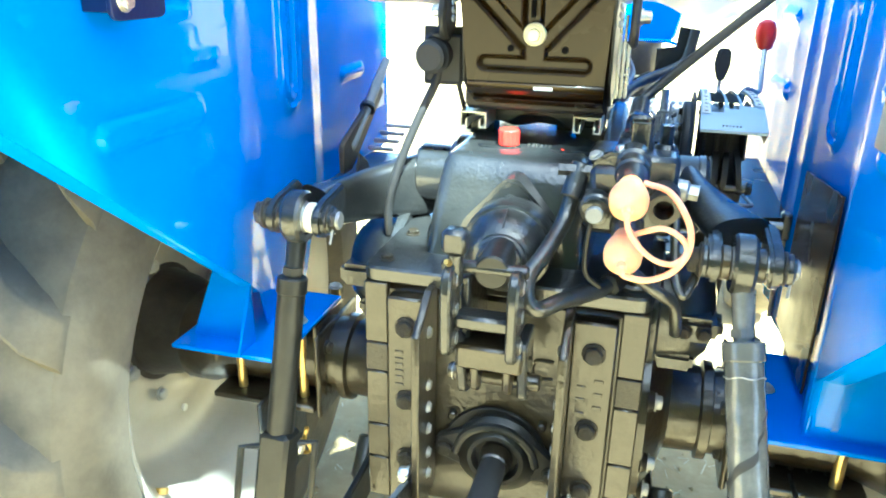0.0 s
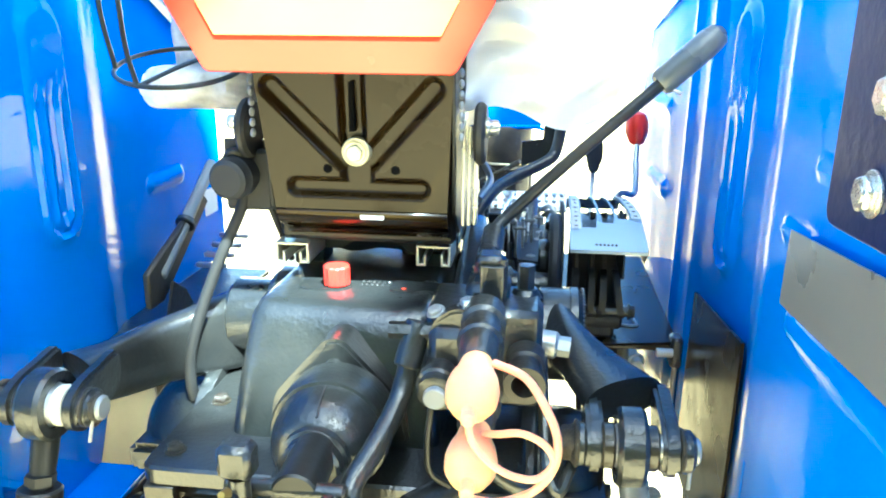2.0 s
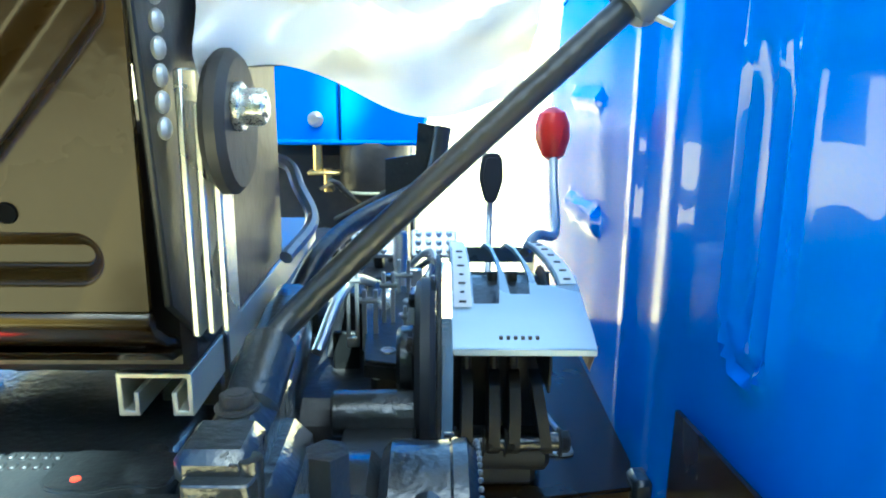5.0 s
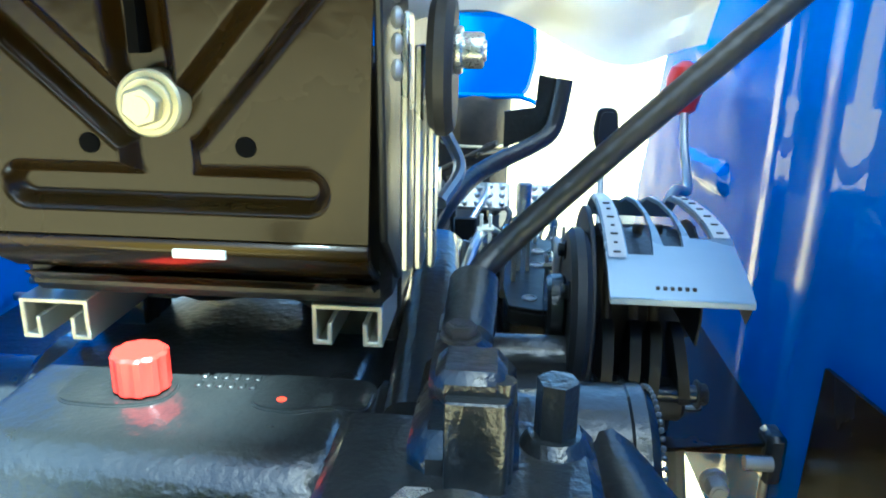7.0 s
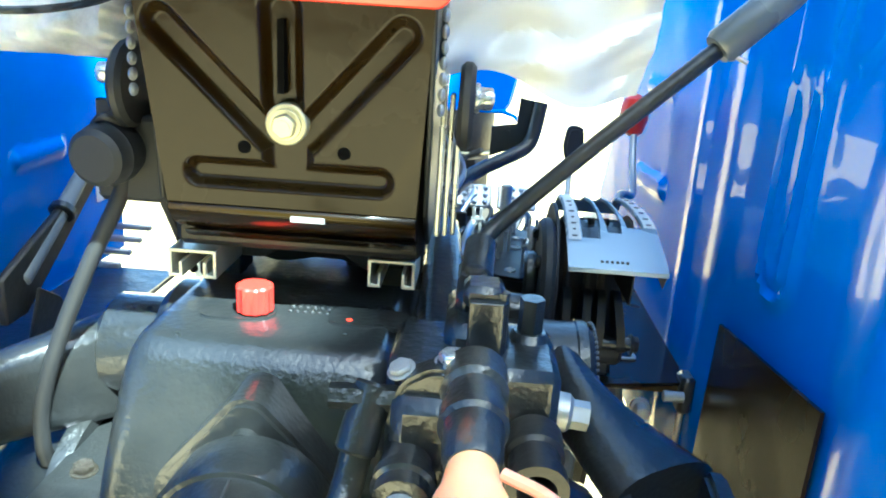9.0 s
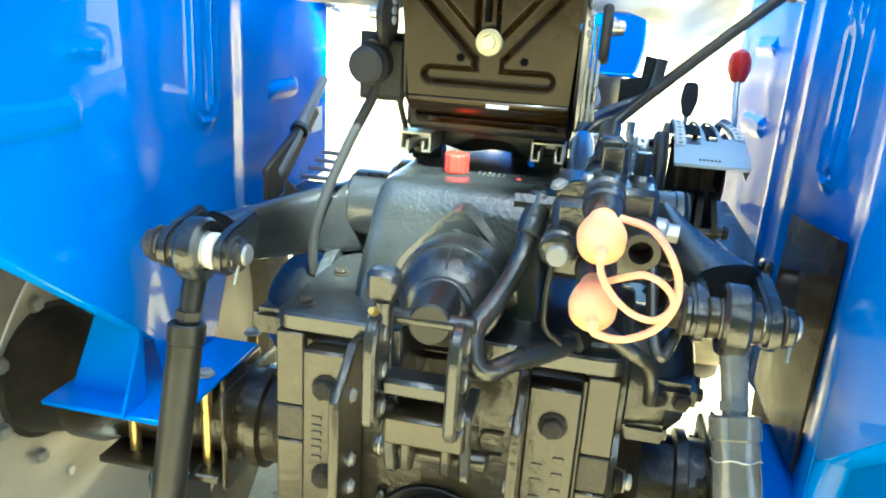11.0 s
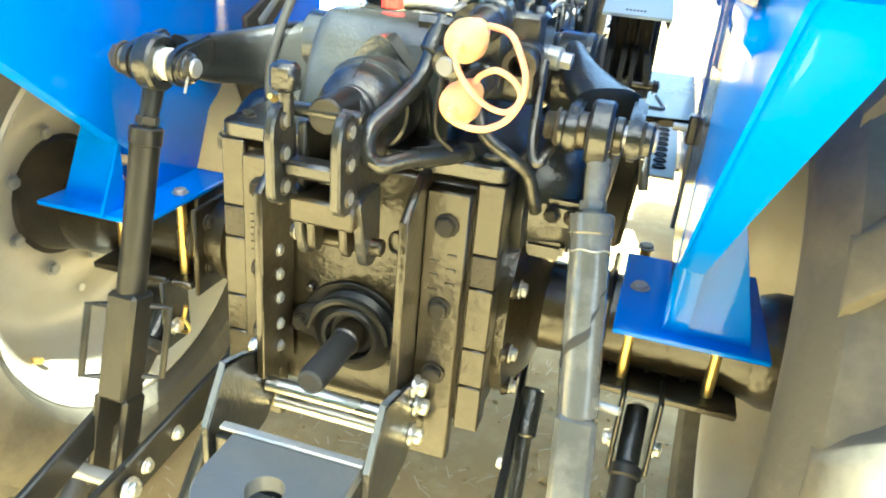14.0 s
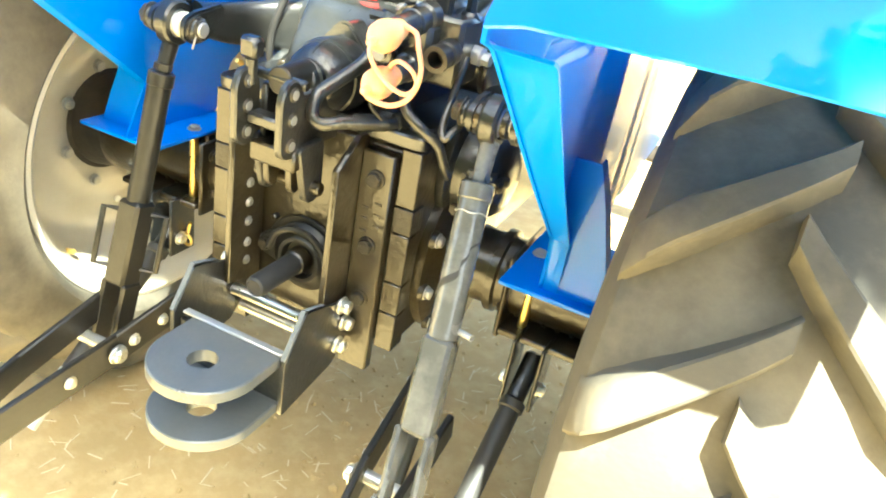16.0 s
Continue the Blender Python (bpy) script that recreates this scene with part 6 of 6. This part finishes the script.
# ---- straw on the ground ----
rnd = random.Random(11)
straw = Shape()
for i in range(1500):
    x, y = rnd.gauss(0.1, 0.9), rnd.gauss(0.3, 0.9)
    a, l = rnd.uniform(0, math.pi), rnd.uniform(0.012, 0.05)
    z = G + 0.012 * noise.noise((x * 1.5, y * 1.5, 0)) + 0.002 if abs(x) < 8 else G
    d = Vector((math.cos(a), math.sin(a), rnd.uniform(-0.03, 0.1))) * l
    p = Vector((x, y, z + 0.003))
    w = Vector((-d.y, d.x, 0)).normalized() * rnd.uniform(0.0008, 0.0022)
    u = Vector((0, 0, 0.001))
    straw.add([p - w, p + w, p + d + w, p + d - w, p + u, p + d + u], [(0, 4, 5, 3), (4, 1, 2, 5), (0, 3, 2, 1)])
tagged(part("straw", straw, M_STRAW, label="scattered bits of dry straw and chaff"), category="straw", kind="stuff")

# ---- shade tree, behind and above ----
tree = new("tree")
tagged(tree, "broad-leaved tree whose crown shades the tractor", "tree")
rnd = random.Random(23)
def shade_spot(px, py, far):
    """The place in the crown whose shadow falls on the point (px, py) a little above the ground."""
    return Vector((px, py, 0.3)) + sun_dir * far
# gaps in the crown: where their sun spots fall, and how wide they are
GAPS = ((-0.088, 0.335, -0.022, -0.008), (-0.555, 0.07, 0.045, 0.07), (-0.33, 0.57, 0.10, 0.09))
middle = shade_spot(0.0, 1.2, 6.0)
foot = Vector((middle.x + 0.9, middle.y - 0.8, 0.0))
part("trunk", Shape().tube([foot, foot + Vector((-0.05, 0.05, 1.2)), foot + Vector((-0.2, 0.2, 2.4)), middle + Vector((0.3, -0.2, -0.9))], 0.14, 14), M_BARK, tree)
for i in range(9):
    w = 2 * math.pi * i / 9
    tip = shade_spot(-0.1 + 0.9 * math.cos(w), 0.75 + 0.1 * math.sin(w), rnd.uniform(5.6, 6.6))
    start = middle + Vector((0.3, -0.2, -0.9 + 0.08 * i))
    part("limb", Shape().tube([start, start.lerp(tip, 0.5) + Vector((0, 0, 0.12)), tip], 0.035, 8), M_BARK, tree)
verts, faces = [], []
count = 0
while count < 3400:
    px, py = rnd.uniform(-1.1, 1.6), rnd.uniform(-1.2, 1.9)
    edge = -0.22 + 0.5 * min(px, 0) + 0.40 * min(1, max(0, (px - 0.09) / 0.10)) + 0.12 * max(0, px - 0.19) + 0.05 * noise.noise((px * 2.3, py * 1.2, 3.0))
    dapple = 0.06 < px < 0.33 and -0.2 < py < edge and rnd.random() < 0.62
    if (py < edge and not dapple) or rnd.random() < 0.10 * (noise.noise((px * 5, py * 5, 9.0)) + 0.4) + 0.0:
        continue
    far_edge = 1.15 - 0.35 * min(1, max(0, (px + 0.1) / 0.4)) + 0.12 * noise.noise((px * 2.7, py * 1.1, 6.0))
    bonnet_shade = -0.62 < px < 0.12 and 1.1 < py < 1.85
    if (py > far_edge and not bonnet_shade) or any(((px - a) / (c + 0.08)) ** 2 + ((py - b) / (d + 0.08)) ** 2 < 1 for a, b, c, d in GAPS):
        continue
    if noise.noise((px * 4.2, py * 4.2, 1.7)) > 0.42:
        continue
    p = shade_spot(px, py, rnd.uniform(5.4, 6.9))
    a = Vector((rnd.gauss(0, 1), rnd.gauss(0, 1), rnd.gauss(0, 0.5))).normalized()
    n = (sun_dir + Vector((rnd.gauss(0, 0.5), rnd.gauss(0, 0.5), rnd.gauss(0, 0.5)))).normalized()
    u = a.cross(n).normalized() * rnd.uniform(0.035, 0.06)
    v = n.cross(u).normalized() * rnd.uniform(0.07, 0.12)
    k = len(verts)
    verts += [p - v, p + u, p + v, p - u, p + n * 0.012]
    faces += [(k, k + 1, k + 4), (k + 1, k + 2, k + 4), (k + 2, k + 3, k + 4), (k + 3, k, k + 4)]
    count += 1
me = bpy.data.meshes.new("crown")
me.from_pydata([tuple(v) for v in verts], [], faces)
me.materials.append(M_LEAF)
crown = new("crown", me)
crown.parent = tree

# ---- clods and crumbs of earth ----
rnd = random.Random(31)
verts, faces = [], []
for i in range(900):
    x, y, r = rnd.gauss(0.15, 0.55), rnd.gauss(0.0, 0.55), rnd.uniform(0.003, 0.009) * (1.6 if i % 9 == 0 else 1)
    z = G + 0.012 * noise.noise((x * 1.5, y * 1.5, 0)) + r * 0.25
    k, turn = len(verts), rnd.uniform(0, math.pi)
    for q in range(5):
        w = turn + 2 * math.pi * q / 5
        verts.append((x + r * math.cos(w) * rnd.uniform(0.7, 1.3), y + r * math.sin(w) * rnd.uniform(0.7, 1.3), z + rnd.uniform(-0.4, 0.2) * r))
    verts += [(x + rnd.uniform(-0.3, 0.3) * r, y + rnd.uniform(-0.3, 0.3) * r, z + r * 0.7), (x, y, z - r)]
    for q in range(5):
        faces += [(k + q, k + (q + 1) % 5, k + 5), (k + (q + 1) % 5, k + q, k + 6)]
me = bpy.data.meshes.new("clods")
me.from_pydata(verts, [], faces)
me.materials.append(M_GROUND)
tagged(new("clods", me), "small clods of dry sandy earth", "clods", kind="stuff")

# ---- unseen hedge, added to close the place behind and darken reflections ----
verts, faces = [], []
cols, rows = 160, 14
for i in range(cols + 1):
    w = radians(-132 + 84 * i / cols)
    top = 8.2 + 1.5 * noise.noise((i * 0.11, 0.0, 2.0)) + 0.3 * noise.noise((i * 0.6, 0.0, 5.0))
    for j in range(rows + 1):
        r = 9.0 + 0.5 * noise.noise((i * 0.35, j * 0.5, 8.0)) + 0.9 * (j / rows) ** 2
        verts.append((r * math.cos(w), r * math.sin(w), -0.05 + (top + 0.05) * j / rows))
for i in range(cols):
    for j in range(rows):
        a = i * (rows + 1) + j
        faces.append((a, a + 1, a + rows + 2, a + rows + 1))
me = bpy.data.meshes.new("backdrop")
me.from_pydata(verts, [], faces)
me.materials.append(M_LEAF)
backdrop = new("backdrop", me)
tagged(backdrop, "unseen green hedge added behind to darken reflections", "hedge", kind="structure")
